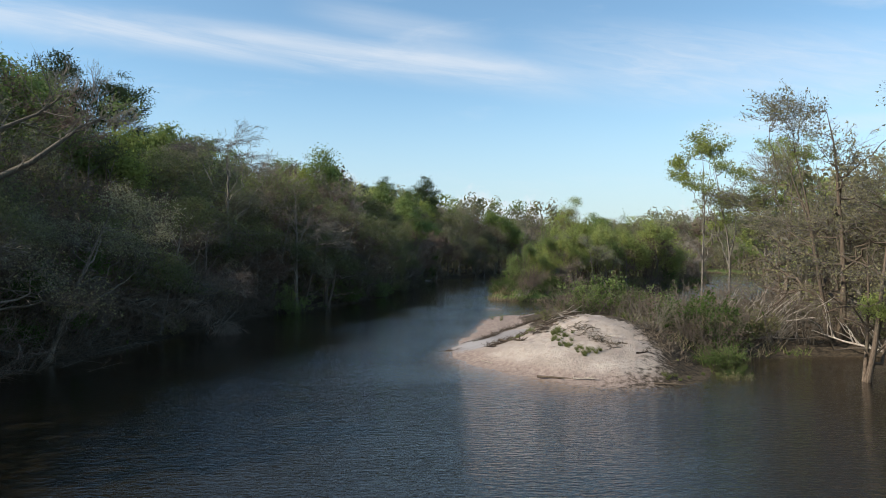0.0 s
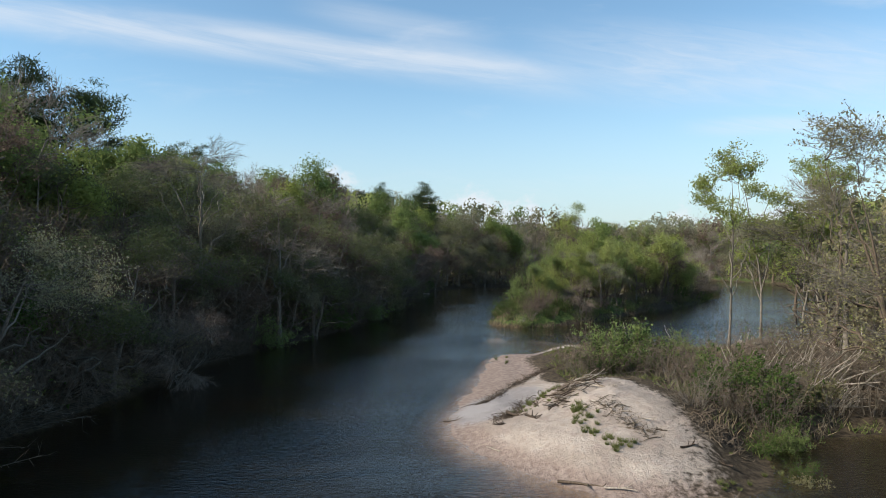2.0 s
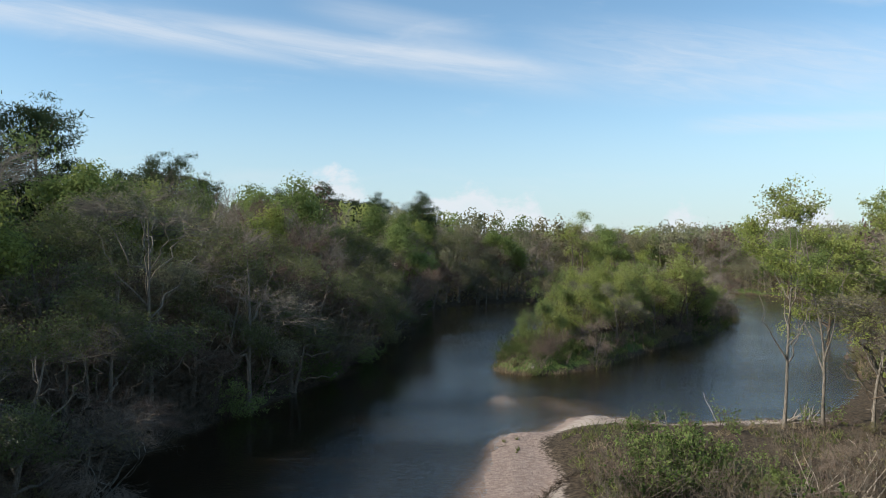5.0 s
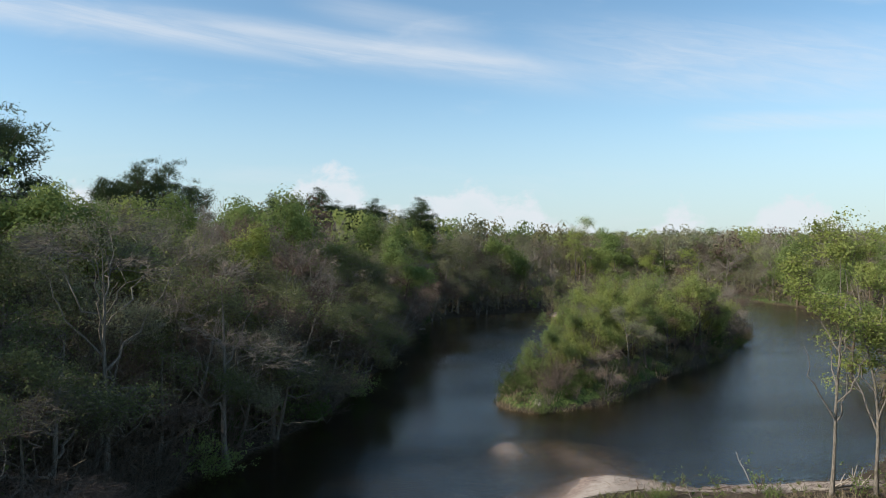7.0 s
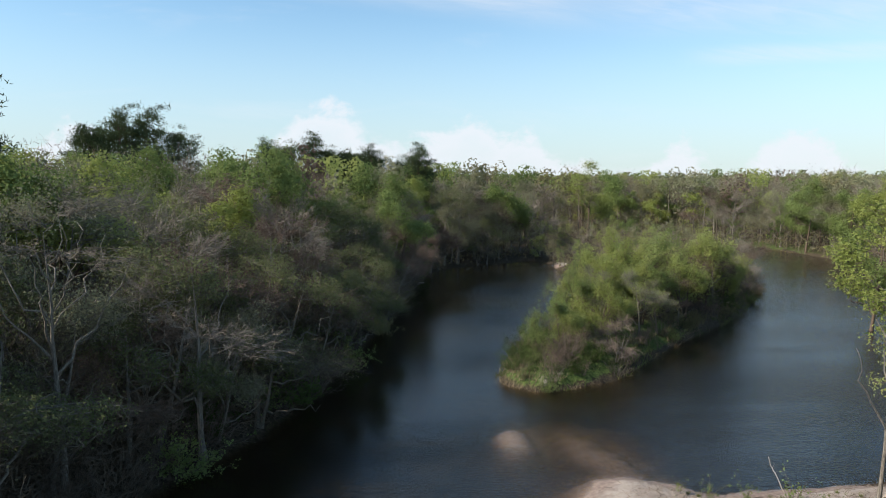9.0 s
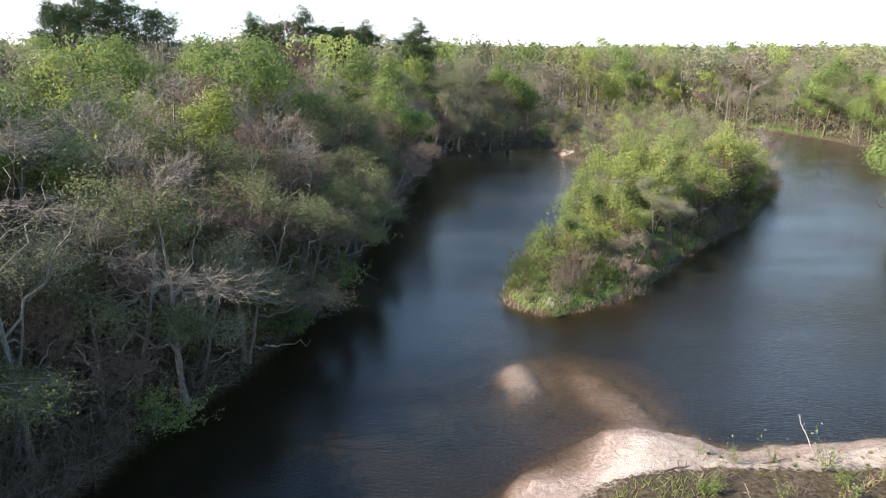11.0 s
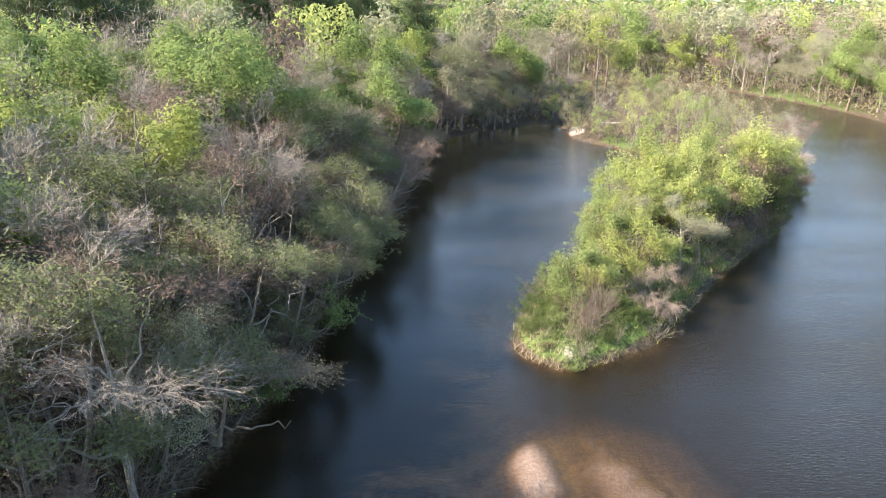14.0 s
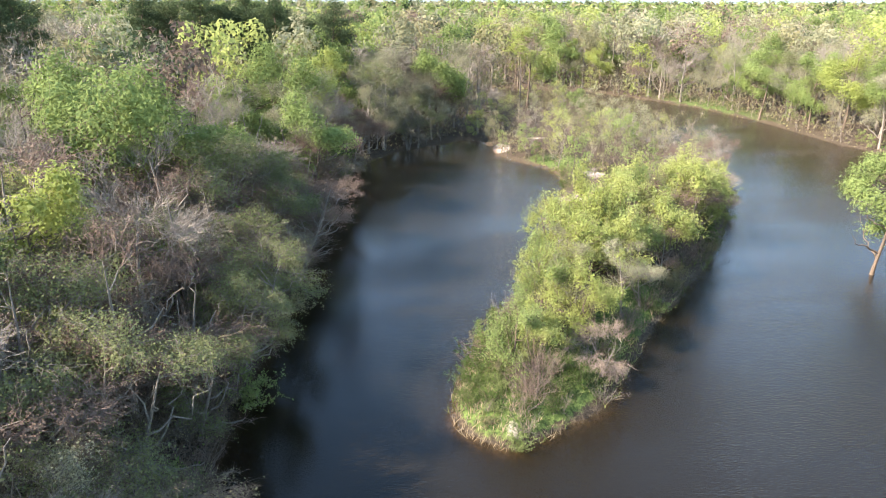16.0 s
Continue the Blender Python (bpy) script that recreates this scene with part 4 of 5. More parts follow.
# ---- west bank: first rows of trees over the water ----
def west_bank():
    front = spread_points(-40, 20, 24, 176, 3.7, 0.2, 4.6, 21)
    front = front[(front[:, 0] < -2) | ((front[:, 1] > 155) & (front[:, 0] < 15))]
    for x, y in front:
        kinds = (TANGLE, TANGLE, TANGLE, TANGLE, SAGE, BUDDING, SAGE, DARK, SAGE, HAZY)[R.integers(10)]
        if y > 84 and R.random() < 0.22:
            kinds = BUDDING
        if y < 52 and kinds is GREEN:
            kinds = TANGLE
        k = kinds[R.integers(len(kinds))]
        k.at(x, y, float(R.uniform(0.7, 1.0)), float(R.uniform(0, 6.28)), 0.1, float(R.uniform(0.05, 0.4)), float(R.normal() * 0.4))
    second = spread_points(-100, 6, 22, 124, 6.4, 4.4, 64, 22)
    second = second[(second[:, 0] > -24 - 0.62 * second[:, 1]) & (second[:, 0] < 0)]
    for x, y in second:
        d = float(shore_distance(x, y))
        if d < 10:
            kinds = (BARE, BARE, SAGE, HAZY, BUDDING, SAGE, HAZY, GREEN)[R.integers(8)]
            size = R.uniform(1.0, 1.25)
        elif d < 17:
            kinds = (BARE, HAZY, GREEN, GREEN, LIME, GREEN, SAGE, BUDDING)[R.integers(8)]
            size = R.uniform(1.2, 1.45)
        else:
            kinds = (GREEN, HAZY, GREEN, LIME, SAGE, GREEN, BARE, GREEN, BUDDING, HAZY)[R.integers(10)]
            size = R.uniform(1.2, 1.6)
        if y > 100 and d < 17 and R.random() < 0.35:
            kinds = BUDDING
        kinds[R.integers(len(kinds))].at(x, y, float(size), float(R.uniform(0, 6.28)), 0.1)
    for k, x, y, s, a in ((BUDDING[0], -13.6, 82, 1.12, 1.0), (GREEN[1], -10, 139, 1.3, 0.0), (FLAT_TOP[0], -18.5, 58.6, 0.98, 0.4), (LIME[0], -25, 51, 1.1, 0.0), (BARE[1], -14.2, 66, 1.0, 2.0),
                          (BARE[0], -20.2, 26.2, 0.95, 0.5), (DARK[0], -20.2, 32, 0.6, 0.0), (BARE[2], -22.6, 82, 1.18, 0.0), (BARE[0], -26, 78, 1.2, 0.0), (LIME[1], -20, 86, 1.25, 0.0)):
        k.at(x, y, s, a)
    for x, y, s in ((-38.5, 81, 1.09), (-45, 76, 1.12), (-48, 84, 1.1), (-53, 78, 1.15), (-5.9, 182, 1.03), (-9.5, 187, 0.95), (-14, 184, 1.0), (-18, 189, 1.02), (-22.5, 186, 1.04), (-26, 191, 1.05), (-30.7, 184, 1.12), (-34.5, 187, 1.1), (-38, 183, 1.02), (-3, 192, 0.9), (-57, 150, 1.18), (-29, 240, 1.15), (-20, 235, 1.05),
                    (-54.8, 154, 1.2), (-50, 158, 1.12), (-62, 150, 1.15), (0, 255, 1.05), (-70, 160, 1.15), (-42, 200, 1.1)):
        PINES[R.integers(3)].at(x, y, s * (0.93 if y < 90 else 0.95), float(R.uniform(0, 6.28)))
    north = spread_points(-90, 130, 124, 285, 6.6, 1.0, 18, 24)
    for x, y in north:
        if x < -0.5 * y - 5 or x > 0.62 * y or (24 < x < 60 and y < 226) or (3 < x < 58 and y < 150):
            continue
        kinds = (BARE, BARE, HAZY, HAZY, SAGE, GREEN, BUDDING, LIME)[R.integers(8)]
        kinds[R.integers(len(kinds))].at(x, y, float(R.uniform(1.0, 1.45)), float(R.uniform(0, 6.28)), 0.1)
    LIME[0].at(41, 213, 1.8, 1.0)
    shore = spread_points(-40, 2, 26, 170, 2.9, 0.0, 3.0, 23)
    for x, y in shore[shore[:, 0] < -3]:
        kinds = (BRUSH, BRUSH, GREENBUSH)[R.integers(3)]
        kinds[R.integers(3)].at(x, y, float(R.uniform(0.8, 1.5)), float(R.uniform(0, 6.28)), 0.1, 0.3, 0.0)


west_bank()


# ---- spit with willows ----
def river_spit():
    p = spread_points(4, 60, 87, 150, 2.9, 1.4, 30, 31)
    for x, y in p:
        if (y > 111 and x < 25 + (y - 111) * 0.75) or (y > 96 and x < 11.0 + (y - 96) * 0.72):
            continue
        toss = R.random()
        east = x - (8.6 + (y - 80) * 0.86)
        if y < 118:
            s = 0.66 + 0.36 * min(1.0, max(0.0, (y - 86) / 18))
            if east > 2.5:
                kinds, s2 = (((DARK, 0.5), (BUDDING, 0.36), (TANGLE, 0.42), (WILLOW, 0.7))[int(toss * 4)])
            else:
                kinds, s2 = (WILLOW, s) if toss < 0.85 else (HAZY, s * 0.55) if toss < 0.93 else (BUDDING, s * 0.5)
        else:
            kinds, s2 = ((WILLOW, 0.72), (BARE, 0.5), (BUDDING, 0.5), (TANGLE, 0.55), (HAZY, 0.5), (BUDDING, 0.42))[int(toss * 6)]
        kinds[R.integers(len(kinds))].at(x, y, s2 * float(R.uniform(0.8, 1.25)), float(R.uniform(0, 6.28)))
    p = spread_points(4, 60, 79, 150, 2.3, -0.2, 2.4, 32)
    for x, y in p:
        kinds = (BRUSH, GREENBUSH, GREENBUSH, BRUSH)[R.integers(4)]
        if y < 84 and x < 9:
            kinds = GREENBUSH
        s = (0.45 if y < 87 else 0.75) * float(R.uniform(0.7, 1.2))
        kinds[R.integers(len(kinds))].at(x, y, s, float(R.uniform(0, 6.28)))
    VINES[0].at(16.4, 86.4, 0.9)
    for k, x, y, s in ((2, 10.6, 83.6, 0.8), (2, 10.1, 84.3, 0.75), (0, 11.1, 84.2, 0.8), (2, 10.9, 83.0, 0.6), (0, 12.1, 85.6, 0.8), (2, 11.9, 86.3, 0.8), (2, 15.8, 87.4, 0.8), (0, 17.4, 88.6, 0.8), (2, 20.6, 92.6, 0.9), (0, 24.0, 97.0, 0.9), (0, 11.8, 85.2, 0.9), (2, 9.8, 82.2, 0.6), (0, 7.6, 82.6, 0.35)):
        BRUSH[k].at(x, y, s, x * 3.0)
    for k, x, y, s in ((1, 7.6, 83.6, 0.55), (1, 8.4, 85.6, 0.7), (1, 12.0, 82.6, 0.5), (1, 13.6, 86.2, 0.8), (1, 7.2, 86.0, 0.8), (1, 8.2, 88.2, 1.1), (1, 9.2, 90.0, 1.2), (1, 10.6, 91.6, 1.2), (0, 8.6, 84.6, 0.5), (2, 9.4, 86.4, 0.8), (1, 12.8, 84.0, 0.6), (1, 14.4, 85.2, 0.7), (1, 10.8, 88.6, 1.0), (0, 7.0, 84.0, 0.4), (0, 8.0, 82.4, 0.35), (1, 6.6, 84.8, 0.5)):
        GREENBUSH[k].at(x, y, s, x * 9.0)


river_spit()


# ---- sandbar: slender trees, scrub, big bankside trees ----
BIRCH = [Kind(plant("slender_tree", grow_tree(820 + 9 * k, 15.8, 0.115, 0.36, 2.6, 44, 4, 5, fine=1, leaf=5, leaf_size=0.15, cluster=42, twig_len=0.7, twig_r=0.009, lean=0.03, lift=0.2, flat=0.6, limbs=9, ragged=0.45), [BARK_SILVER], [TWIG_TAN, LEAF_LIME], "slender pale-barked tree with a small fresh green crown", "tree", "slender trees on the sandbar")) for k in range(3)]
BIGBANK = [Kind(plant("leafing_tree", grow_tree(860 + 9 * k, 14.5, 0.2, 0.05, 5.0, 60, 6, 6, fine=2, leaf=2, leaf_size=0.13, twig_len=0.85, twig_r=0.010, lift=0.15, flat=0.6, stems=3, limbs=10, crook=0.15, ragged=0.4), [BARK_BROWN], [TWIG_GREY, LEAF_OLIVE], "large riverside tree with tan twigs and first leaves", "tree")) for k in range(2)]


def sandbar():
    BIRCH[0].at(21.9, 57.7, 1.0, 0.6)
    BIRCH[1].at(24.3, 57.6, 0.98, 2.0)
    BIRCH[2].at(26.6, 56.2, 0.9, 3.6, tip=0.08, tip_way=0.4)
    BIRCH[1].at(29.4, 58.2, 0.95, 5.0)
    BIRCH[0].at(32.0, 60.5, 1.0, 1.7)
    BIGBANK[0].at(17.6, 28.8, 0.72, 0.4)
    BIGBANK[1].at(21.8, 38, 1.05, 2.4)
    BIGBANK[0].at(22.6, 46, 0.8, 0.9)
    BIGBANK[1].at(26.0, 38, 1.12, 4.4)
    LIME[0].at(19.4, 28.6, 0.4, 1.0)
    LIME[1].at(24.0, 31.0, 0.85, 2.0)
    GREEN[0].at(51, 104, 1.0, 1.0)
    LIME[1].at(51.5, 92.5, 1.0, 3.0)
    for x, y in spread_points(20, 50, 24, 60, 4.2, 1.5, 40, 41):
        if x > 28 or (y < 50 and x > 24):
            kinds = (TANGLE, HAZY, LIME, BARE, TANGLE)[R.integers(5)]
            kinds[R.integers(len(kinds))].at(x, y, float(R.uniform(0.65, 0.95)), float(R.uniform(0, 6.28)))
    for x, y in spread_points(11, 30, 30, 62, 2.7, 0.3, 30, 42):
        bare_sand = float(sand_share(np.array([x]), np.array([y]))[0])
        if bare_sand > 0.3 or y > 59.5:
            continue
        kinds = (BRUSH, BRUSH, BRUSH, GREENBUSH)[R.integers(4)]
        kinds[R.integers(len(kinds))].at(x, y, float(R.uniform(0.4, 0.8) if y < 44 else R.uniform(0.22, 0.42)), float(R.uniform(0, 6.28)))
    for k, x, y, s in ((0, 10.6, 45.6, 1.4), (0, 12.2, 46.4, 1.25), (1, 11.4, 48.0, 1.3), (2, 13.4, 48.6, 0.9), (1, 9.8, 47.2, 0.8), (0, 14.6, 44.6, 0.8), (2, 13.0, 44.0, 0.7), (1, 15.0, 38.6, 0.95), (2, 14.2, 37.0, 0.8), (0, 14.0, 33.2, 0.55),
                       (0, 16.2, 41.5, 0.6), (2, 17.5, 38.0, 0.9), (1, 13.2, 30.6, 0.4), (2, 12.6, 29.4, 0.35)):
        GREENBUSH[k].at(x, y, s, x * 7.0)
    for k, x, y, s in ((2, 7.6, 46.6, 0.55), (1, 7.9, 44.2, 0.5), (0, 8.9, 44.2, 0.75), (2, 9.6, 43.9, 0.7), (1, 10.9, 44.0, 0.75), (0, 11.9, 43.6, 0.7), (2, 8.4, 47.6, 0.8), (0, 12.2, 41.2, 0.6), (2, 12.0, 39.2, 0.6), (0, 12.3, 37.1, 0.6), (2, 13.1, 35.6, 0.6), (0, 14.4, 40.0, 0.8), (1, 15.8, 40.3, 0.8),
                       (0, 14.8, 45.1, 0.7), (0, 16.8, 46.4, 0.8), (2, 18.4, 46.2, 0.85), (0, 20.2, 46.2, 0.9), (2, 21.2, 44.8, 0.9), (0, 17.1, 40.9, 0.8), (0, 18.1, 39.4, 0.8), (2, 16.0, 43.0, 0.7), (0, 19.2, 43.0, 0.9), (0, 20.0, 37.6, 0.8)):
        BRUSH[k].at(x, y, s * 1.1, x * 3.0)
    for k, x, y, s in ((0, 9.9, 45.2, 1.1), (1, 13.7, 38.4, 1.25), (1, 13.2, 36.6, 0.95), (1, 15.0, 36.8, 1.1), (0, 14.6, 38.0, 0.9), (1, 9.2, 44.6, 0.9), (1, 11.0, 44.6, 1.2), (1, 14.6, 35.0, 0.7), (1, 12.6, 32.4, 0.45), (0, 14.2, 33.6, 0.5), (0, 17.9, 38.9, 0.55), (0, 19.1, 42.0, 0.5)):
        GREENBUSH[k].at(x, y, s, x * 4.0)
    for x, y, s, a in ((18.6, 44.6, 0.55, 0.0), (20.8, 41.8, 0.6, 2.0), (16.4, 38.2, 0.42, 4.0)):
        VINES[0].at(x, y, s, a)
    for k, x, y, s in ((2, 9.2, 45.0, 0.55), (2, 8.6, 46.5, 0.5), (0, 13.0, 35.8, 0.6), (2, 13.6, 39.5, 0.65), (0, 14.8, 35.6, 0.7), (2, 12.6, 41.0, 0.55)):
        BRUSH[k].at(x, y, s, x * 5.0)


sandbar()


# ---- small things on the sandbar and in the water ----
DEAD = bark("dead_wood", (0.22, 0.18, 0.14), (0.46, 0.40, 0.33), 2.0)
ROOT = bark("wet_root", (0.035, 0.025, 0.018), (0.10, 0.075, 0.055), 4.0)


def ground_at(x, y):
    return float(ground_height(np.array([x]), np.array([y]))[0])


def driftwood(x, y, length, radius, turn, seed, material=DEAD, label="weathered pale driftwood branch lying on sand", forks=3, rise=0.12, name="driftwood"):
    """A forked branch that lies on the ground."""
    w = Wood(seed)
    line = bend((-length / 2, 0, radius * 0.8), (1, 0, rise * 0.3), length, 6, w.r, 0.0, 0.16)
    line[:, 2] = np.maximum(np.abs(line[:, 2]) * 0.4, radius * 0.7)
    w.tube(line, radius * np.linspace(1, 0.35, 7), 6)
    for _ in range(forks):
        p = along(line, w.r.uniform(0.3, 0.9))
        fork = bend(p, (w.r.uniform(0.2, 1), w.r.uniform(-1, 1), w.r.uniform(0.05, 0.6) + rise), length * w.r.uniform(0.2, 0.45), 4, w.r, -0.2, 0.16)
        w.tube(fork, radius * 0.5 * np.linspace(1, 0.25, 5), 4)
    ob = new(name, w.mesh(name, [material]))
    ob.matrix_basis = pose(x, y, max(ground_at(x, y), -0.08), 0, 0, math.degrees(turn))
    return tagged(ob, label, "driftwood", "driftwood on the sandbar")


def sandbar_litter():
    r = np.random.default_rng(5)
    # a heap of sticks on the mound
    heap = new("stick_heap")
    heap.matrix_basis = pose(5.4, 35.6, ground_at(5.4, 35.6))
    for k in range(64):
        w = Wood(3000 + k)
        a = w.r.normal() * 0.5 + 0.3
        ln = w.r.uniform(0.5, 1.5)
        q = w.r.uniform(0, 1)
        hx, hy = -0.5 + 2.6 * q + w.r.normal() * 0.3, 2.6 * q + w.r.normal() * 0.5
        at = np.array([hx, hy, ground_at(5.4 + hx, 35.6 + hy) - ground_at(5.4, 35.6) + abs(w.r.normal()) * 0.09 + 0.04])
        line = bend(at - np.array([math.cos(a), math.sin(a), 0]) * ln / 2, (math.cos(a), math.sin(a), w.r.normal() * 0.08), ln, 4, w.r, 0, 0.12)
        w.tube(line, w.r.uniform(0.012, 0.035) * np.linspace(1, 0.4, 5), 5)
        part("stick", w.mesh("stick", [(DEAD, BARK_BROWN, ROOT)[k % 3]]), heap)
    tagged(heap, "heap of grey and brown drift sticks on sand", "driftwood")
    for x, y, s, seed in ((3.3, 35.9, 1.0, 1), (3.9, 34.9, 0.7, 2), (2.6, 35.0, 0.5, 3), (4.4, 37.0, 0.6, 4), (9.0, 30.5, 0.45, 5), (10.0, 29.8, 0.35, 6), (8.4, 31.8, 0.3, 7)):
        driftwood(x, y, 1.6 * s, 0.06 * s + 0.02, r.uniform(0, 6.28), 3100 + seed, ROOT, "dark wet root mass stranded on sand", 7, 0.3, "root_mass")
    for x, y, ln, rad, a, seed in ((4.9, 29.0, 1.8, 0.06, -0.35, 1), (6.0, 28.4, 1.1, 0.04, -0.2, 2), (0.6, 38.0, 0.9, 0.03, 0.1, 3), (2.2, 33.0, 0.7, 0.03, 2.0, 4), (9.2, 27.9, 1.2, 0.05, 0.2, 5), (7.4, 36.2, 1.3, 0.04, -0.5, 6),
                                   (7.0, 33.4, 1.5, 0.03, -0.6, 7), (8.0, 32.6, 1.2, 0.03, -0.7, 8), (11.4, 58.8, 1.4, 0.05, 0.4, 9), (13.2, 60.0, 0.9, 0.03, 1.0, 10), (16.5, 59.6, 1.6, 0.05, 0.2, 11), (4.0, 56, 0.9, 0.03, 0.8, 12), (12.0, 69.4, 0.5, 0.04, 0.5, 13)):
        driftwood(x, y, ln, rad, a, 3200 + seed, (DEAD, BARK_BROWN)[seed % 2], "weathered driftwood branch lying on sand" if seed % 2 == 0 else "brown driftwood branch lying on sand")
    for x, y, ln, rad, a, seed in ((18.0, 42.5, 5.5, 0.09, -0.5, 1), (19.5, 40.5, 6.5, 0.10, -0.75, 2), (16.8, 45.5, 4.5, 0.07, 0.4, 3), (20.5, 45.0, 5.0, 0.08, -0.2, 4), (15.5, 41.0, 4.0, 0.06, 2.6, 5), (23.2, 59.3, 3.2, 0.11, 0.15, 6), (21.8, 36.0, 6.0, 0.09, 2.4, 7), (17.0, 40.0, 5.0, 0.08, -0.9, 8), (21.0, 43.0, 6.5, 0.09, 0.3, 9), (19.0, 38.0, 4.5, 0.07, -0.3, 10), (22.5, 46.0, 5.5, 0.08, 2.8, 11)):
        driftwood(x, y, ln, rad, a, 3300 + seed, DEAD, "long bleached dead limb fallen among scrub", 11, 0.9, "fallen_limb")
    # dark fringe of roots along the cut brow, and mats of dead stalks on the mound
    def mat(name, points, material, label, spread, count, tall):
        w = Wood(3900 + len(points))
        line = np.array([(x, y, 0) for x, y in points], float)
        at = along(line, w.r.uniform(0, 1, count)) + w.r.normal(size=(count, 3)) * [spread, spread, 0]
        at[:, 2] = ground_height(at[:, 0], at[:, 1]) - 0.02
        way = unit(w.r.normal(size=(count, 3)) + [0, 0, 0.25]) * w.r.uniform(0.2, 0.7, (count, 1))
        way[:, 2] = np.abs(way[:, 2]) * tall
        c = at.mean(0)
        w.slivers(at - c, at + way - c, 0.018, 0)
        for _ in range(count // 40):
            p = along(line, w.r.uniform(0, 1)) + w.r.normal(size=3) * [spread, spread, 0]
            a = w.r.uniform(0, 6.28)
            stem = bend((0, 0, 0), (math.cos(a), math.sin(a), 0.1), w.r.uniform(0.4, 1.0), 4, w.r, 0, 0.25) + p
            stem[:, 2] = ground_height(stem[:, 0], stem[:, 1]) + 0.03 + np.array([0, 0.05, 0.07, 0.04, 0]) * w.r.uniform(0, 2)
            w.tube(stem - c, 0.022 * np.linspace(1, 0.4, 5), 4, 0)
        ob = new(name, w.mesh(name, [material]))
        ob.matrix_basis = pose(*[float(v) for v in c])
        return tagged(ob, label, "plant debris", "mats of dead stalks on the sandbar")

    mat("root_fringe", ((2.0, 40.8), (3.1, 42.6), (4.2, 44.6), (5.3, 46.6), (6.5, 48.4), (7.6, 49.0)), ROOT, "dark fringe of roots along the cut sand edge", 0.16, 900, 0.7)
    mat("stalk_mat", ((5.2, 35.6), (5.8, 37.4), (6.4, 38.4), (6.4, 40.2), (7.2, 40.6)), DEAD_VINE, "mat of dead tan stalks strewn over the sand mound", 0.35, 1100, 0.5)
    mat("stalk_mat", ((8.2, 41.0), (8.5, 39.8), (9.2, 39.5), (10.2, 40.0)), TWIG_TAN, "thin brown mat of dead stalks on the mound", 0.2, 420, 0.5)
    mat("stalk_mat", ((2.7, 36.3), (3.2, 36.6), (3.6, 38.2), (4.6, 40.2)), ROOT, "dark mat of dead stalks on grey silt", 0.28, 480, 0.6)
    mat("stalk_mat", ((6.2, 34.4), (7.1, 33.6), (7.4, 32.2), (8.0, 31.2)), TWIG_TAN, "thin brown line of dead stalks down the mound", 0.2, 420, 0.5)
    mat("stalk_mat", ((10.5, 60.6), (14.0, 59.8), (17.5, 60.0), (21.0, 59.6), (25.0, 60.0)), DEAD_VINE, "strewn mat of dead tan stalks along the beach", 0.6, 900, 0.5)
    mat("stalk_mat", ((11.9, 41.0), (11.4, 38.6), (11.2, 36.6), (11.0, 34.0), (10.9, 31.6)), TWIG_TAN, "brown skirt of dead stalks beside the thicket", 0.45, 1500, 0.9)
    # crooked dead saplings
    for k, (x, y, h) in enumerate(((18.7, 60.2, 2.2), (13.6, 55.5, 1.6), (12.2, 50.6, 2.6))):
        w = Wood(3400 + k)
        line = bend((0, 0, -0.1), (w.r.normal() * 0.1, w.r.normal() * 0.1, 1), h, 9, w.r, 0.3, 0.14)
        w.tube(line, 0.035 * np.linspace(1, 0.4, 10), 5)
        for j in range(4):
            w.tube(bend(along(line, 0.45 + 0.13 * j), (w.r.normal(), w.r.normal(), 0.5), h * 0.14, 3, w.r, 0.2, 0.2), 0.014 * np.linspace(1, 0.4, 4), 3)
        ob = new("dead_sapling", w.mesh("dead_sapling", [DEAD]))
        ob.matrix_basis = pose(x, y, ground_at(x, y))
        tagged(ob, "thin crooked dead sapling with bleached bark", "sapling", "dead saplings on the sandbar")
    # green saplings and tufts
    tuft = None
    spots = [(5.9 + r.normal() * 0.3, 33.2 + r.normal() * 1.2) for _ in range(34)] + [(6.7 + r.normal() * 0.3, 31.0 + r.normal() * 0.4) for _ in range(12)] + [(4.0 + 2.0 * q + r.normal() * 0.15, 38.4 + 1.9 * q + r.normal() * 0.2) for q in r.uniform(0, 1, 26)] + [(9.6 + r.normal() * 0.5, 28.5 + r.normal() * 0.25) for _ in range(7)]
    spots += [(4.4 + r.uniform(-1, 1.6), 37.2 + r.normal() * 0.4) for _ in range(10)] + [(r.uniform(12.5, 27), r.uniform(57.2, 60.4)) for _ in range(46)] + [(r.uniform(8.0, 12), r.uniform(42, 44.5)) for _ in range(16)]
    spots += [(r.uniform(3.6, 5.5), r.uniform(54, 57)) for _ in range(5)] + [(12.6 + r.normal() * 0.7, 30.6 + r.normal() * 1.2) for _ in range(16)]
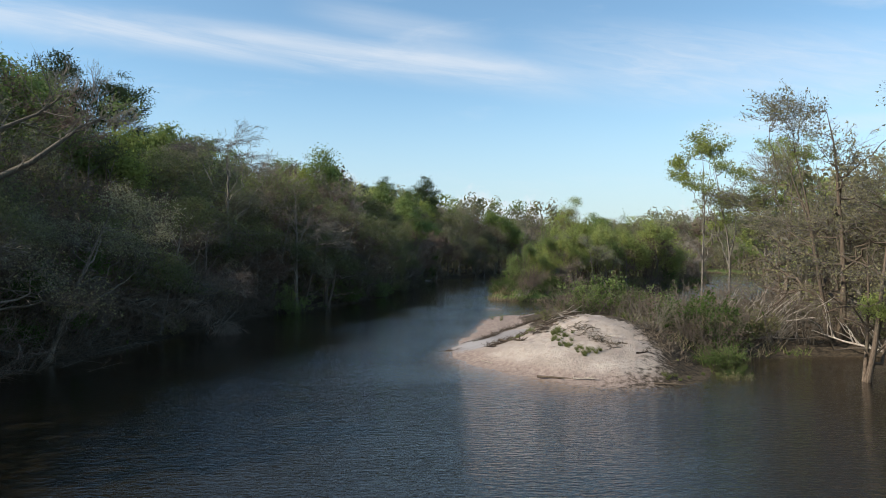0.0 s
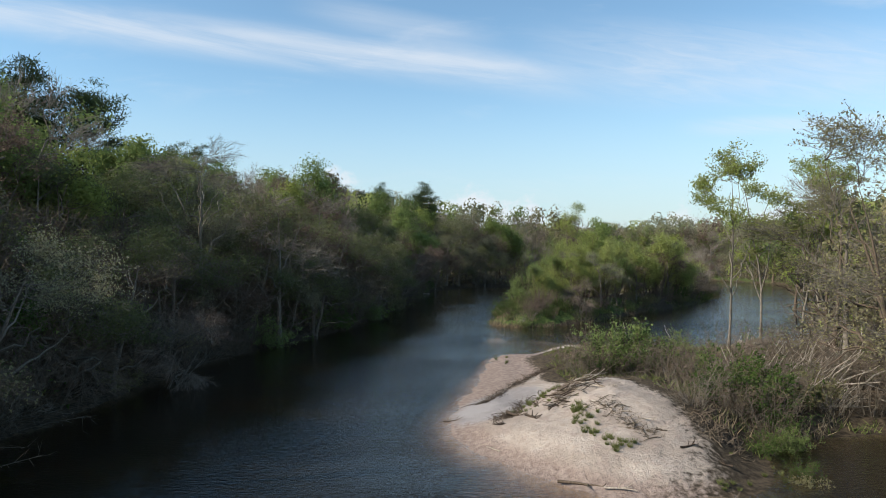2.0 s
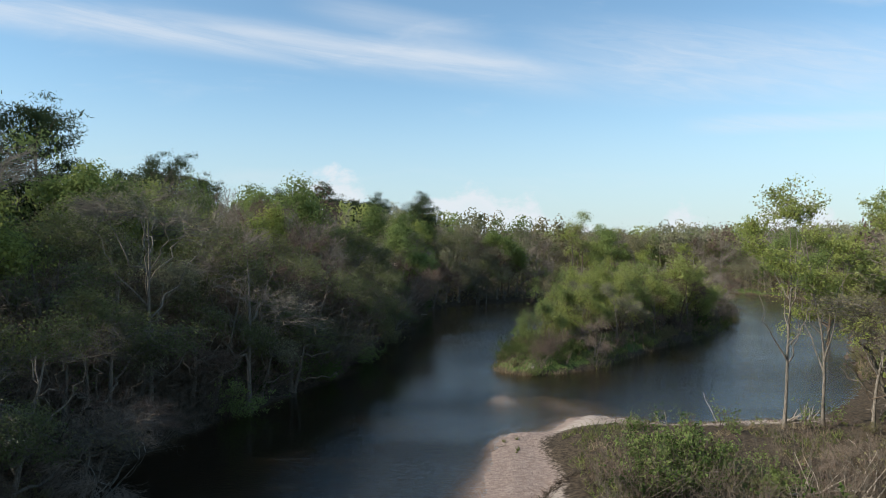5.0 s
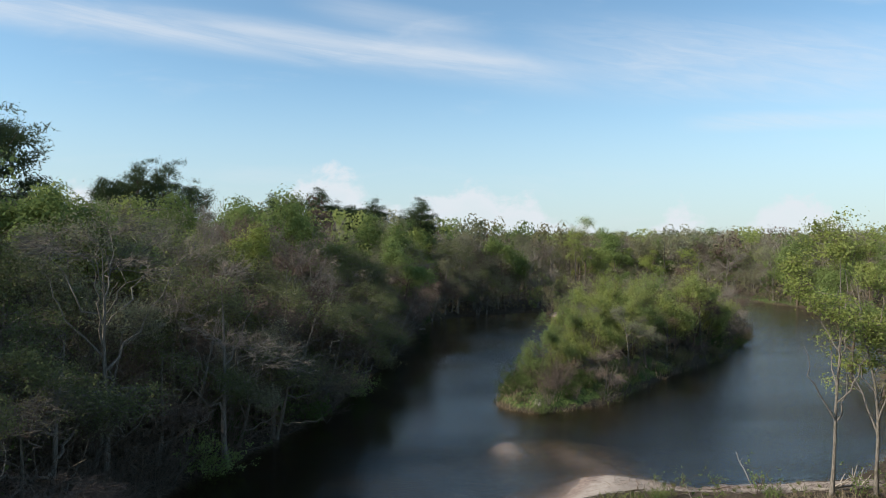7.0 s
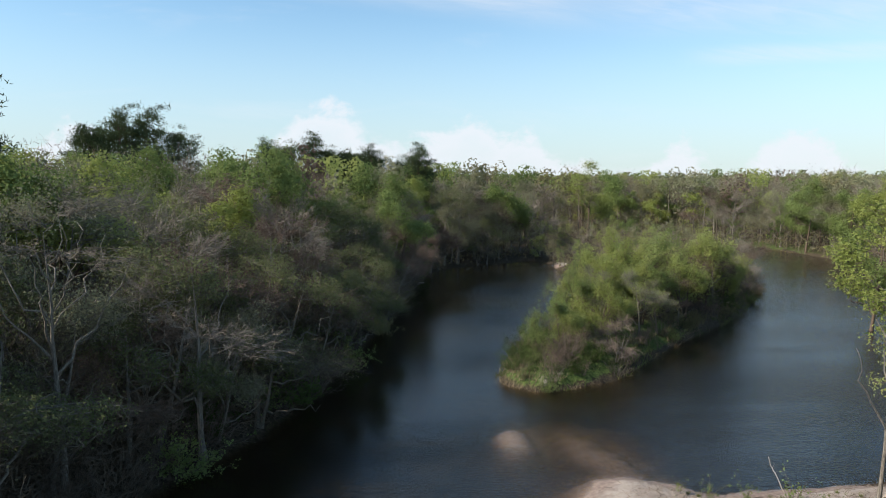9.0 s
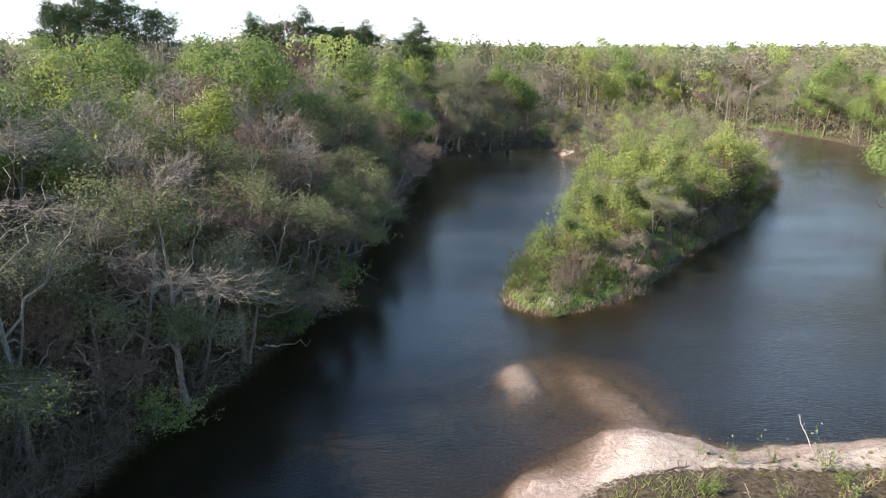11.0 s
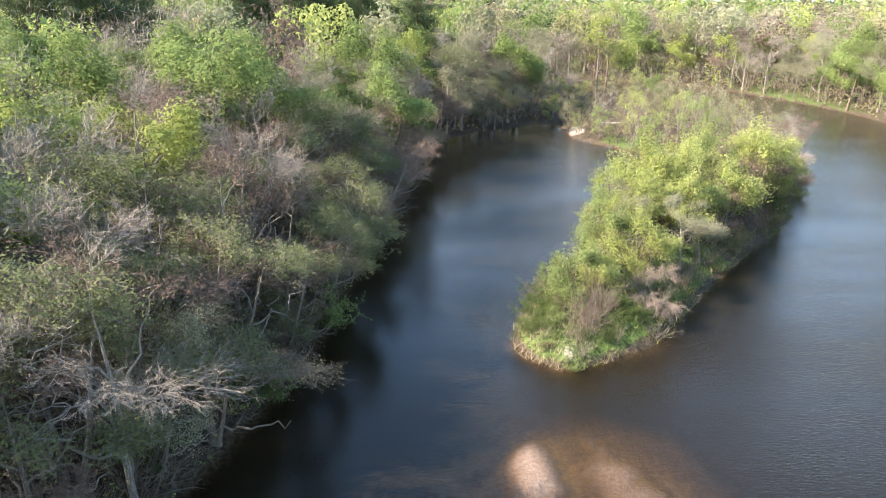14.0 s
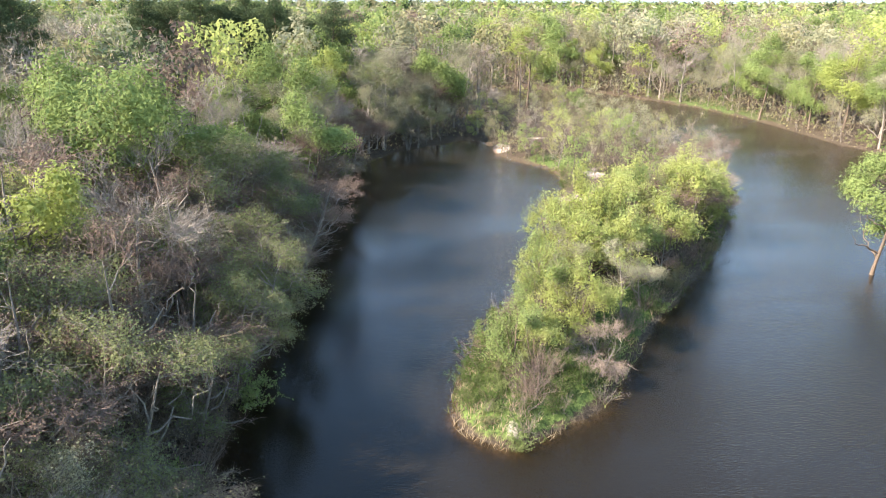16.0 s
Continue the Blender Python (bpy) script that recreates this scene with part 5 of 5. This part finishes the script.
    for x, y in spots:
        s = float(r.uniform(0.25, 0.6))
        if tuft is None:
            w = Wood(3500)
            n = 90
            a = w.r.uniform(0, 6.28, n)
            b = np.c_[np.cos(a), np.sin(a), np.zeros(n)] * w.r.uniform(0, 0.16, (n, 1))
            lean = np.c_[np.cos(a), np.sin(a), np.zeros(n)] * w.r.uniform(0.05, 0.3, (n, 1))
            w.slivers(b, b + lean + np.c_[np.zeros((n, 2)), w.r.uniform(0.2, 0.5, n)], 0.012, 0)
            tuft = new("grass_tuft", w.mesh("grass_tuft", [BLADE]))
            tagged(tuft, "tuft of olive green grass rooted in sand", "grass", "grass tufts on the sandbar")
            tuft.matrix_basis = pose(x, y, ground_at(x, y))
        else:
            copy_thing(tuft, pose(x, y, ground_at(x, y), 0, 0, float(r.uniform(0, 360))) @ Matrix.Scale(s, 4))
    sprout = Kind(plant("sapling", grow_bush(3600, 1.5, 0.5, 5, 7, leaf=3, leaf_size=0.11), [BARK_BROWN], [TWIG_TAN, LEAF_FRESH], "small green sapling growing on the sandbar", "sapling", "green saplings", "stem_tangle"))
    for x, y in ((13.0, 60.2), (14.3, 59.4), (16.4, 59.8), (18.4, 58.8), (20.4, 57.6), (12.0, 57.0), (15.2, 56.4), (17.8, 56.0), (23.0, 57.0), (25.6, 58.4), (10.8, 52.5), (13.2, 53.6)):
        sprout.at(x, y, float(r.uniform(0.6, 1.4)), float(r.uniform(0, 6.28)))


sandbar_litter()


def river_snags():
    for x, y, turn, s, seed in ((37.3, 108.4, 0.4, 1.0, 1), (35.6, 108.0, 0.2, 0.8, 2), (57.5, 152.0, 1.0, 1.5, 3), (-5.0, 131.0, 0.3, 1.2, 4)):
        w = Wood(3700 + seed)
        line = bend((-0.9, 0, -0.25), (1, 0.1, 0.22), 2.2, 6, w.r, 0.1, 0.12)
        w.tube(line, 0.09 * np.linspace(1, 0.4, 7), 6)
        for j in range(4):
            w.tube(bend(along(line, 0.45 + 0.15 * j), (w.r.normal() * 0.5, w.r.normal() * 0.5, 1), 0.55, 3, w.r, 0.2, 0.2), 0.03 * np.linspace(1, 0.4, 4), 4)
        ob = new("river_snag", w.mesh("river_snag", [ROOT]))
        ob.matrix_basis = pose(x, y, 0.02, 0, 0, math.degrees(turn)) @ Matrix.Scale(s, 4)
        tagged(ob, "dark waterlogged snag sticking out of the river", "snag", "snags in the river")
    # pale log standing in for a small white thing of unknown kind
    driftwood(-3.1, 143.6, 1.3, 0.16, 0.2, 3720, DEAD, "short pale stand-in log at the foot of the bank", 1, 0.1, "bleached_log")


river_snags()


def overhanging_tree():
    """A leaning bankside tree whose bare limb reaches out over the water."""
    w, c = Wood(3800), Wood(3801)
    r = w.r
    trunk = np.array([(-21.6, 24.0, 0.2), (-20.8, 24.6, 2.8), (-19.6, 25.2, 5.6), (-18.2, 25.8, 7.6), (-16.9, 26, 8.4), (-15.8, 26, 8.9), (-14.9, 26.1, 9.6), (-14.1, 26.3, 10.3), (-13.2, 26.6, 10.8)])
    other = np.array([(-19.6, 25.2, 5.6), (-18.4, 25.6, 8.6), (-17.0, 26, 10.2), (-15.7, 26.2, 10.8), (-14.9, 26.4, 11.5)])
    w.tube(trunk, np.array([0.3, 0.24, 0.2, 0.16, 0.13, 0.11, 0.085, 0.06, 0.03]), 8)
    w.tube(other, np.array([0.14, 0.12, 0.09, 0.06, 0.03]), 6)
    for line in (trunk[3:], other[1:]):
        for _ in range(16):
            p = along(line, r.uniform(0.1, 1))
            sub = bend(p, (r.normal() * 0.6 + 0.5, r.normal() * 0.7, r.uniform(0.0, 0.9)), r.uniform(0.8, 2.0), 3, r, 0.3, 0.16)
            c.tube(sub, 0.028 * np.array([1, 0.8, 0.55, 0.3]), 4)
            n = 14
            b = along(sub, r.uniform(0.2, 1, n))
            tw = unit(unit(sub[-1] - sub[0]) + r.normal(size=(n, 3)) * 0.7 + [0, 0, 0.2])
            c.slivers(b, b + tw * r.uniform(0.4, 1.0, (n, 1)), 0.01, 0)
    ob = new("leaning_tree")
    part("trunk", w.mesh("trunk", [BARK_GREY]), ob)
    part("crown", c.mesh("crown", [TWIG_GREY]), ob)
    tagged(ob, "leaning bare tree with a long dark limb over water", "tree", WOODS)


overhanging_tree()
VINES[0].at(-16.4, 46.6, 1.15, 0.5, 0.0, 0.35, 0.0)
VINES[0].at(46.0, 126.5, 0.9, 1.5, 0.0, 0.3, -0.8)


# ---- rank grass and weeds along the low banks ----
def bank_grass():
    g = Wood(1300)
    r = g.r
    n = 260000
    p = np.c_[r.uniform(3, 62, n), r.uniform(29, 152, n)]
    d = shore_distance(p[:, 0], p[:, 1])
    spit = (p[:, 1] > 77) & (sand_share(p[:, 0], p[:, 1]) < 0.4) & (d > -0.35) & ((d < 2.2) | ((p[:, 1] < 90) & (d < 8)) | ((p[:, 1] > 126) & (p[:, 0] < 40)))
    bar = (p[:, 1] < 61) & (p[:, 0] > 7) & (p[:, 0] < 32) & (d > 0.1) & (sand_share(p[:, 0], p[:, 1]) < 0.25) & (rough(p[:, 0] + 20, p[:, 1], 1.6) > 0.1)
    keep = (spit | bar) & (rough(p[:, 0], p[:, 1], 1.2) > np.where(p[:, 1] > 77, -0.25, -0.5))
    p = p[keep]
    z = ground_height(p[:, 0], p[:, 1])
    b = np.c_[p, np.maximum(z, -0.05)]
    lean = np.c_[r.normal(size=(len(b), 2)) * 0.22, np.zeros(len(b))]
    tall = r.uniform(0.2, 0.75, (len(b), 1)) * (1 + 0.4 * rough(p[:, 0], p[:, 1], 1.5))[:, None] * np.where(p[:, 1:] < 61, 0.6, 0.85)
    pick = rough(p[:, 0] + 50, p[:, 1], 3.0) + r.normal(size=len(b)) * 0.25
    for k, (lo, hi) in enumerate(((-9, -0.15), (-0.15, 0.25), (0.25, 9))):
        m = (pick > lo) & (pick <= hi)
        g.slivers(b[m], b[m] + lean[m] + [0, 0, 1] * tall[m], 0.028, k)
    tagged(new("bank_grass", g.mesh("bank_grass", [BLADE, DARK_BLADE, DRY_BLADE])), "rank green and dry grass along the river edge", "grass", kind="stuff")


DARK_BLADE = foliage("dark_blade", (0.04, 0.065, 0.02), (0.12, 0.15, 0.05), 0.3, 0.0)
DRY_BLADE = foliage("dry_blade", (0.16, 0.12, 0.075), (0.32, 0.26, 0.17), 0.25, 0.0)
bank_grass()


# ---- undergrowth of vines and saplings beneath the trees ----
def undergrowth():
    g = Wood(1200)
    r = g.r
    n = 700000
    p = np.c_[r.uniform(-62, 4, n), r.uniform(22, 126, n), r.uniform(0, 1, n) ** 1.3 * 9.5]
    d = shore_distance(p[:, 0], p[:, 1])
    patch = rough(p[:, 0], p[:, 1], 3.5) + 0.5 * rough(p[:, 0] + 40, p[:, 2] * 3, 3.0)
    keep = (d > 0.3 + 1.2 * rough(p[:, 0], p[:, 1], 2.2)) & (d < 24) & (p[:, 0] < -2) & (patch > -0.25) & (p[:, 2] < 1.5 + 1.6 * np.maximum(d + 0.8, 0))
    p = p[keep]
    p[:, 2] += np.maximum(ground_height(p[:, 0], p[:, 1]), 0.1)
    way = unit(r.normal(size=(len(p), 3)) * [0.7, 0.7, 0.6] + [0.15, 0, 0.45])
    g.slivers(p, p + way * r.uniform(0.5, 1.7, (len(p), 1)), 0.022, 0)
    m = r.choice(len(p), len(p) // 5)
    leafy = p[m][rough(p[m][:, 0] + 90, p[m][:, 1], 4.0) > 0.1]
    half = r.random(len(leafy)) < 0.5
    g.flakes(leafy[half], 0.3, 1)
    g.flakes(leafy[~half], 0.26, 3)
    n = 230000
    p = np.c_[r.uniform(-25, 130, n), r.uniform(110, 285, n), r.uniform(0, 1, n) ** 1.2 * 7.0]
    d = shore_distance(p[:, 0], p[:, 1])
    p = p[(d > -0.3) & (d < 9) & ~((p[:, 0] > 24) & (p[:, 0] < 62) & (p[:, 1] < 228) & (p[:, 2] > 1.8)) & (p[:, 2] < 0.6 + 1.8 * np.maximum(d + 0.3, 0)) & (rough(p[:, 0], p[:, 1], 4.0) > -0.3)]
    p[:, 2] += np.maximum(ground_height(p[:, 0], p[:, 1]), 0.1)
    way = unit(r.normal(size=(len(p), 3)) * [0.8, 0.8, 0.6] + [0, 0, 0.3])
    g.slivers(p, p + way * r.uniform(0.6, 1.7, (len(p), 1)), 0.035, 0)
    m = r.choice(len(p), len(p) // 3)
    g.flakes(p[m], 0.45, 2)
    tagged(new("undergrowth", g.mesh("undergrowth", [TWIG_TAN, LEAF_DEEP, LEAF_OLIVE, LEAF_FRESH])), "dense bare undergrowth of vines and saplings beneath trees", "undergrowth", kind="stuff")


undergrowth()


# ---- woods that run on to the horizon ----
def far_woods():
    low = []
    for k, (leaf, size, bk, tw, lf) in enumerate(((0, 0, BARK_GREY, TWIG_PALE, TWIG_PALE), (4, 0.55, BARK_GREY, TWIG_TAN, LEAF_FRESH), (2, 0.45, BARK_GREY, TWIG_TAN, LEAF_PALE), (3, 0.5, BARK_GREY, TWIG_TAN, LEAF_LIME),
                                                  (2, 0.36, BARK_GREY, TWIG_RED, LEAF_RUST), (4, 0.55, BARK_BROWN, TWIG_TAN, LEAF_DEEP), (2, 0.42, BARK_GREY, TWIG_TAN, LEAF_OLIVE), (1, 0.4, BARK_SILVER, TWIG_PALE, LEAF_OLIVE))):
        tree = grow(900 + 10 * k, 14.0, 0.13, 0.06, 3.9, 9, 3, 4, leaf=min(leaf, 1), leaf_size=size * 0.65, twig_len=1.0, twig_r=0.024 if leaf > 1 else 0.028, fine=0 if leaf > 2 else 2, far=True, lump=0.42, shell=42 * leaf)
        low.append((tree, bk, tw, lf))
    mats = [BARK_GREY, BARK_BROWN, BARK_SILVER, TWIG_PALE, TWIG_TAN, TWIG_RED, LEAF_FRESH, LEAF_PALE, LEAF_LIME, LEAF_RUST, NEEDLE, LEAF_OLIVE, LEAF_DEEP]
    forms = []
    for (w, c), bk, tw, lf in low:
        wv, wt, wm = w.arrays()
        cv, ct, cm = c.arrays()
        forms.append((np.vstack((wv, cv)), np.vstack((wt, ct + len(wv))), np.r_[np.full(len(wm), mats.index(bk)), np.where(cm == 0, mats.index(tw), mats.index(lf))]))
    mid, sparse = [], []
    r = np.random.default_rng(77)
    for k, lf in enumerate((LEAF_FRESH, LEAF_PALE, LEAF_LIME, LEAF_OLIVE, LEAF_RUST, NEEDLE, TWIG_PALE, TWIG_TAN, TWIG_RED)):
        for n, size in ((600, 0.47), (80, 1.3)):
            s = Wood(980 + k)
            count = 22
            lobe = unit(s.r.normal(size=(count, 3)) + [0, 0, 0.4]) * [3.0, 3.0, 3.4] * s.r.uniform(0.6, 1.1, (count, 1)) + [0, 0, 9.4]
            at = lobe[s.r.integers(count, size=n)]
            n = len(at)
            way = unit(s.r.normal(size=(n, 3)) + [0, 0, 0.5])
            if lf in (TWIG_PALE, TWIG_TAN, TWIG_RED):
                b = at + s.r.normal(size=(n, 3)) * 0.9
                s.slivers(b, b + unit(way + [0, 0, 0.4]) * s.r.uniform(0.4, 1.0, (n, 1)), size * 0.05 + 0.005, 0)
            else:
                s.flakes(at + way * 1.25 * s.r.uniform(0.8, 1.1, (n, 1)), size, 0, way)
            bark_from = sum(len(q) for q in s.tris)
            s.tube(np.array([(0, 0, -0.3), (0, 0.1, 5), (0.1, 0, 10)]), np.array([0.16, 0.13, 0.05]), 3)
            bark_to = sum(len(q) for q in s.tris)
            low_n = n // 4
            b = np.c_[s.r.uniform(-3.4, 3.4, (low_n, 2)), s.r.uniform(0, 6, low_n)]
            s.slivers(b, b + unit(s.r.normal(size=(low_n, 3)) + [0, 0, 0.8]) * s.r.uniform(0.8, 1.8, (low_n, 1)), size * 0.05, 0) if lf in (TWIG_PALE, TWIG_TAN, TWIG_RED) else s.flakes(b, size * 1.1, 0)
            v, t, m = s.arrays()
            m = np.full(len(t), mats.index(lf))
            m[bark_from:bark_to] = mats.index(BARK_GREY)
            (mid if size < 0.5 else sparse).append((v, t, m))
    verts, tris, idx, tone, base = [], [], [], [], 0

    def gather(points, kinds, weights, sizes):
        nonlocal base
        h = np.maximum(ground_height(points[:, 0], points[:, 1]), 0)
        pick = r.choice(len(kinds), len(points), p=np.array(weights) / sum(weights))
        for (x, y), z, k in zip(points, h, pick):
            v, t, m = kinds[k]
            a, s = r.uniform(0, 6.28), r.uniform(*sizes)
            c, q = math.cos(a) * s, math.sin(a) * s
            verts.append(np.c_[v[:, 0] * c - v[:, 1] * q + x, v[:, 0] * q + v[:, 1] * c + y, v[:, 2] * s * r.uniform(0.9, 1.1) + z])
            tris.append(t + base)
            idx.append(m)
            tone.append(np.full(len(v), r.random(), np.float32))
            base += len(v)

    near = spread_points(-170, 230, 100, 235, 7.6, 0.6, 900, 51)
    x, y = near[:, 0], near[:, 1]
    seen = (x > -0.75 * (y + 5)) & (x < 0.95 * (y - 20)) & ~((x < 6) & (shore_distance(x, y) < 28) & (y < 123)) & ~((x > 3) & (x < 58) & (y < 150)) & ~((x > 22) & (x < 60) & (y < 186)) & ~((x > 44) & (x < 62) & (y < 226))
    front = shore_distance(x, y) < 17
    gather(near[seen & front & ((x > 0.62 * y) | (x < -0.5 * y - 5))], forms, (4, 2, 3.5, 1.6, 1.8, 0.5, 2.5, 4), (1.0, 1.4))
    gather(near[seen & ~front], mid, (3.5, 5, 2, 3, 1.2, 0.8, 4, 4, 1.5), (1.1, 1.6))
    scrub = spread_points(24, 60, 146, 228, 4.2, 0.8, 40, 57)
    scrub = scrub[(scrub[:, 1] < 186) | (scrub[:, 0] > 44)]
    scrub = scrub[sand_share(scrub[:, 0], scrub[:, 1]) < 0.2]
    gather(scrub, forms, (2, 0.5, 2.5, 0.6, 1, 0.2, 2, 4), (0.36, 0.66))
    edge = spread_points(-30, 110, 100, 270, 3.4, 0.0, 3.4, 58)
    ex, ey = edge[:, 0], edge[:, 1]
    edge = edge[~((ex < 0) & (ey < 123)) & ~((ex > 3) & (ex < 58) & (ey < 150)) & ((ex < 2) | (ey > 150))]
    gather(edge, forms, (1, 1.5, 1, 1, 0.5, 0.6, 2, 3), (0.22, 0.55))
    west = spread_points(-110, -20, 20, 123, 7.6, 64, 90, 52)
    gather(west, mid, (4, 4, 2.5, 1.5, 0.8, 0.8, 2.5, 2, 1), (1.35, 1.75))
    east = spread_points(30, 110, 24, 140, 7.0, 1, 40, 53)
    east = east[~((east[:, 0] < 59) & (east[:, 1] > 92 + 0.35 * np.maximum(0, east[:, 0] - 40)))]
    gather(east, mid, (3, 4, 3, 2, 0.5, 0.3, 2, 2, 1), (0.8, 1.1))
    # unseen trees on the near west bank, added to shade the left water
    shade_trees = spread_points(-60, -15, -45, 24, 5.5, 0.5, 26, 60)
    gather(shade_trees, mid, (3, 3, 2, 2, 1, 1, 2, 2, 1), (0.9, 1.3))
    behind = spread_points(-90, 90, -60, 20, 12.0, 1, 50, 54)
    gather(behind, mid, (3, 3, 2, 2, 1, 1, 2, 2, 1), (0.9, 1.3))
    middle = spread_points(-260, 340, 235, 350, 8.4, -1e9, 1e9, 59)
    middle = middle[(middle[:, 0] > -0.66 * middle[:, 1]) & (middle[:, 0] < 0.95 * middle[:, 1]) & (shore_distance(middle[:, 0], middle[:, 1]) > 1)]
    gather(middle, mid, (3, 5, 1.6, 3.5, 1, 0.8, 3.5, 3.5, 1), (1.15, 1.6))
    far = spread_points(-420, 560, 350, 560, 9.0, -1e9, 1e9, 55)
    far = far[(far[:, 0] > -0.66 * far[:, 1]) & (far[:, 0] < 0.9 * far[:, 1])]
    gather(far, sparse, (2.6, 5, 2, 3.5, 0.8, 0.8, 1.2, 1.5, 0.5), (1.2, 1.65))
    last = spread_points(-1000, 1200, 560, 1500, 24.0, -1e9, 1e9, 56)
    last = last[(last[:, 0] > -0.66 * last[:, 1]) & (last[:, 0] < 0.85 * last[:, 1])]
    gather(last, sparse, (4, 4, 1, 3, 0.5, 2.0, 0, 0, 0), (1.6, 2.0))
    me = mesh_from("far_woods", np.vstack(verts), np.vstack(tris), mats, np.concatenate(idx))
    me.attributes.new("tone", "FLOAT", "POINT").data.foreach_set("value", np.concatenate(tone))
    tagged(new("far_woods", me), "mixed spring woods of grey, green and rust trees to the horizon", "woods", kind="stuff")


far_woods()


# ---- wooded ridge that closes the distance ----
def distant_ridge():
    m, n, out = material("hazed_woods")
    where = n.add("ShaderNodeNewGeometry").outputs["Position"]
    # the blue-green of distance haze is painted into the ridge's colour
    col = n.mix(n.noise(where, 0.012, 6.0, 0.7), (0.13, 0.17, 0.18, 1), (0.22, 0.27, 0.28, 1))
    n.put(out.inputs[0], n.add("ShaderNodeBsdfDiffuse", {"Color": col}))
    x = np.linspace(-3400, 3400, 700)
    crest = 58 + 9 * rough(x, x * 0.3, 420.0) + 3.5 * rough(x, 0 * x, 40.0)
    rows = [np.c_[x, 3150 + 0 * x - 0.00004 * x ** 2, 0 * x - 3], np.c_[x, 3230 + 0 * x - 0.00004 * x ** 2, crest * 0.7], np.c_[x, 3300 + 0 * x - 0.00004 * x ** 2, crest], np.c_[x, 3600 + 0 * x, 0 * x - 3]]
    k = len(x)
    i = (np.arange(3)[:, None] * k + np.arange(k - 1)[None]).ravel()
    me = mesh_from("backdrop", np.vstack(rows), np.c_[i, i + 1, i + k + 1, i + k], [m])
    tagged(new("backdrop", me), "low wooded ridge on the far horizon, painted haze blue-green", "woods", kind="structure")


distant_ridge()
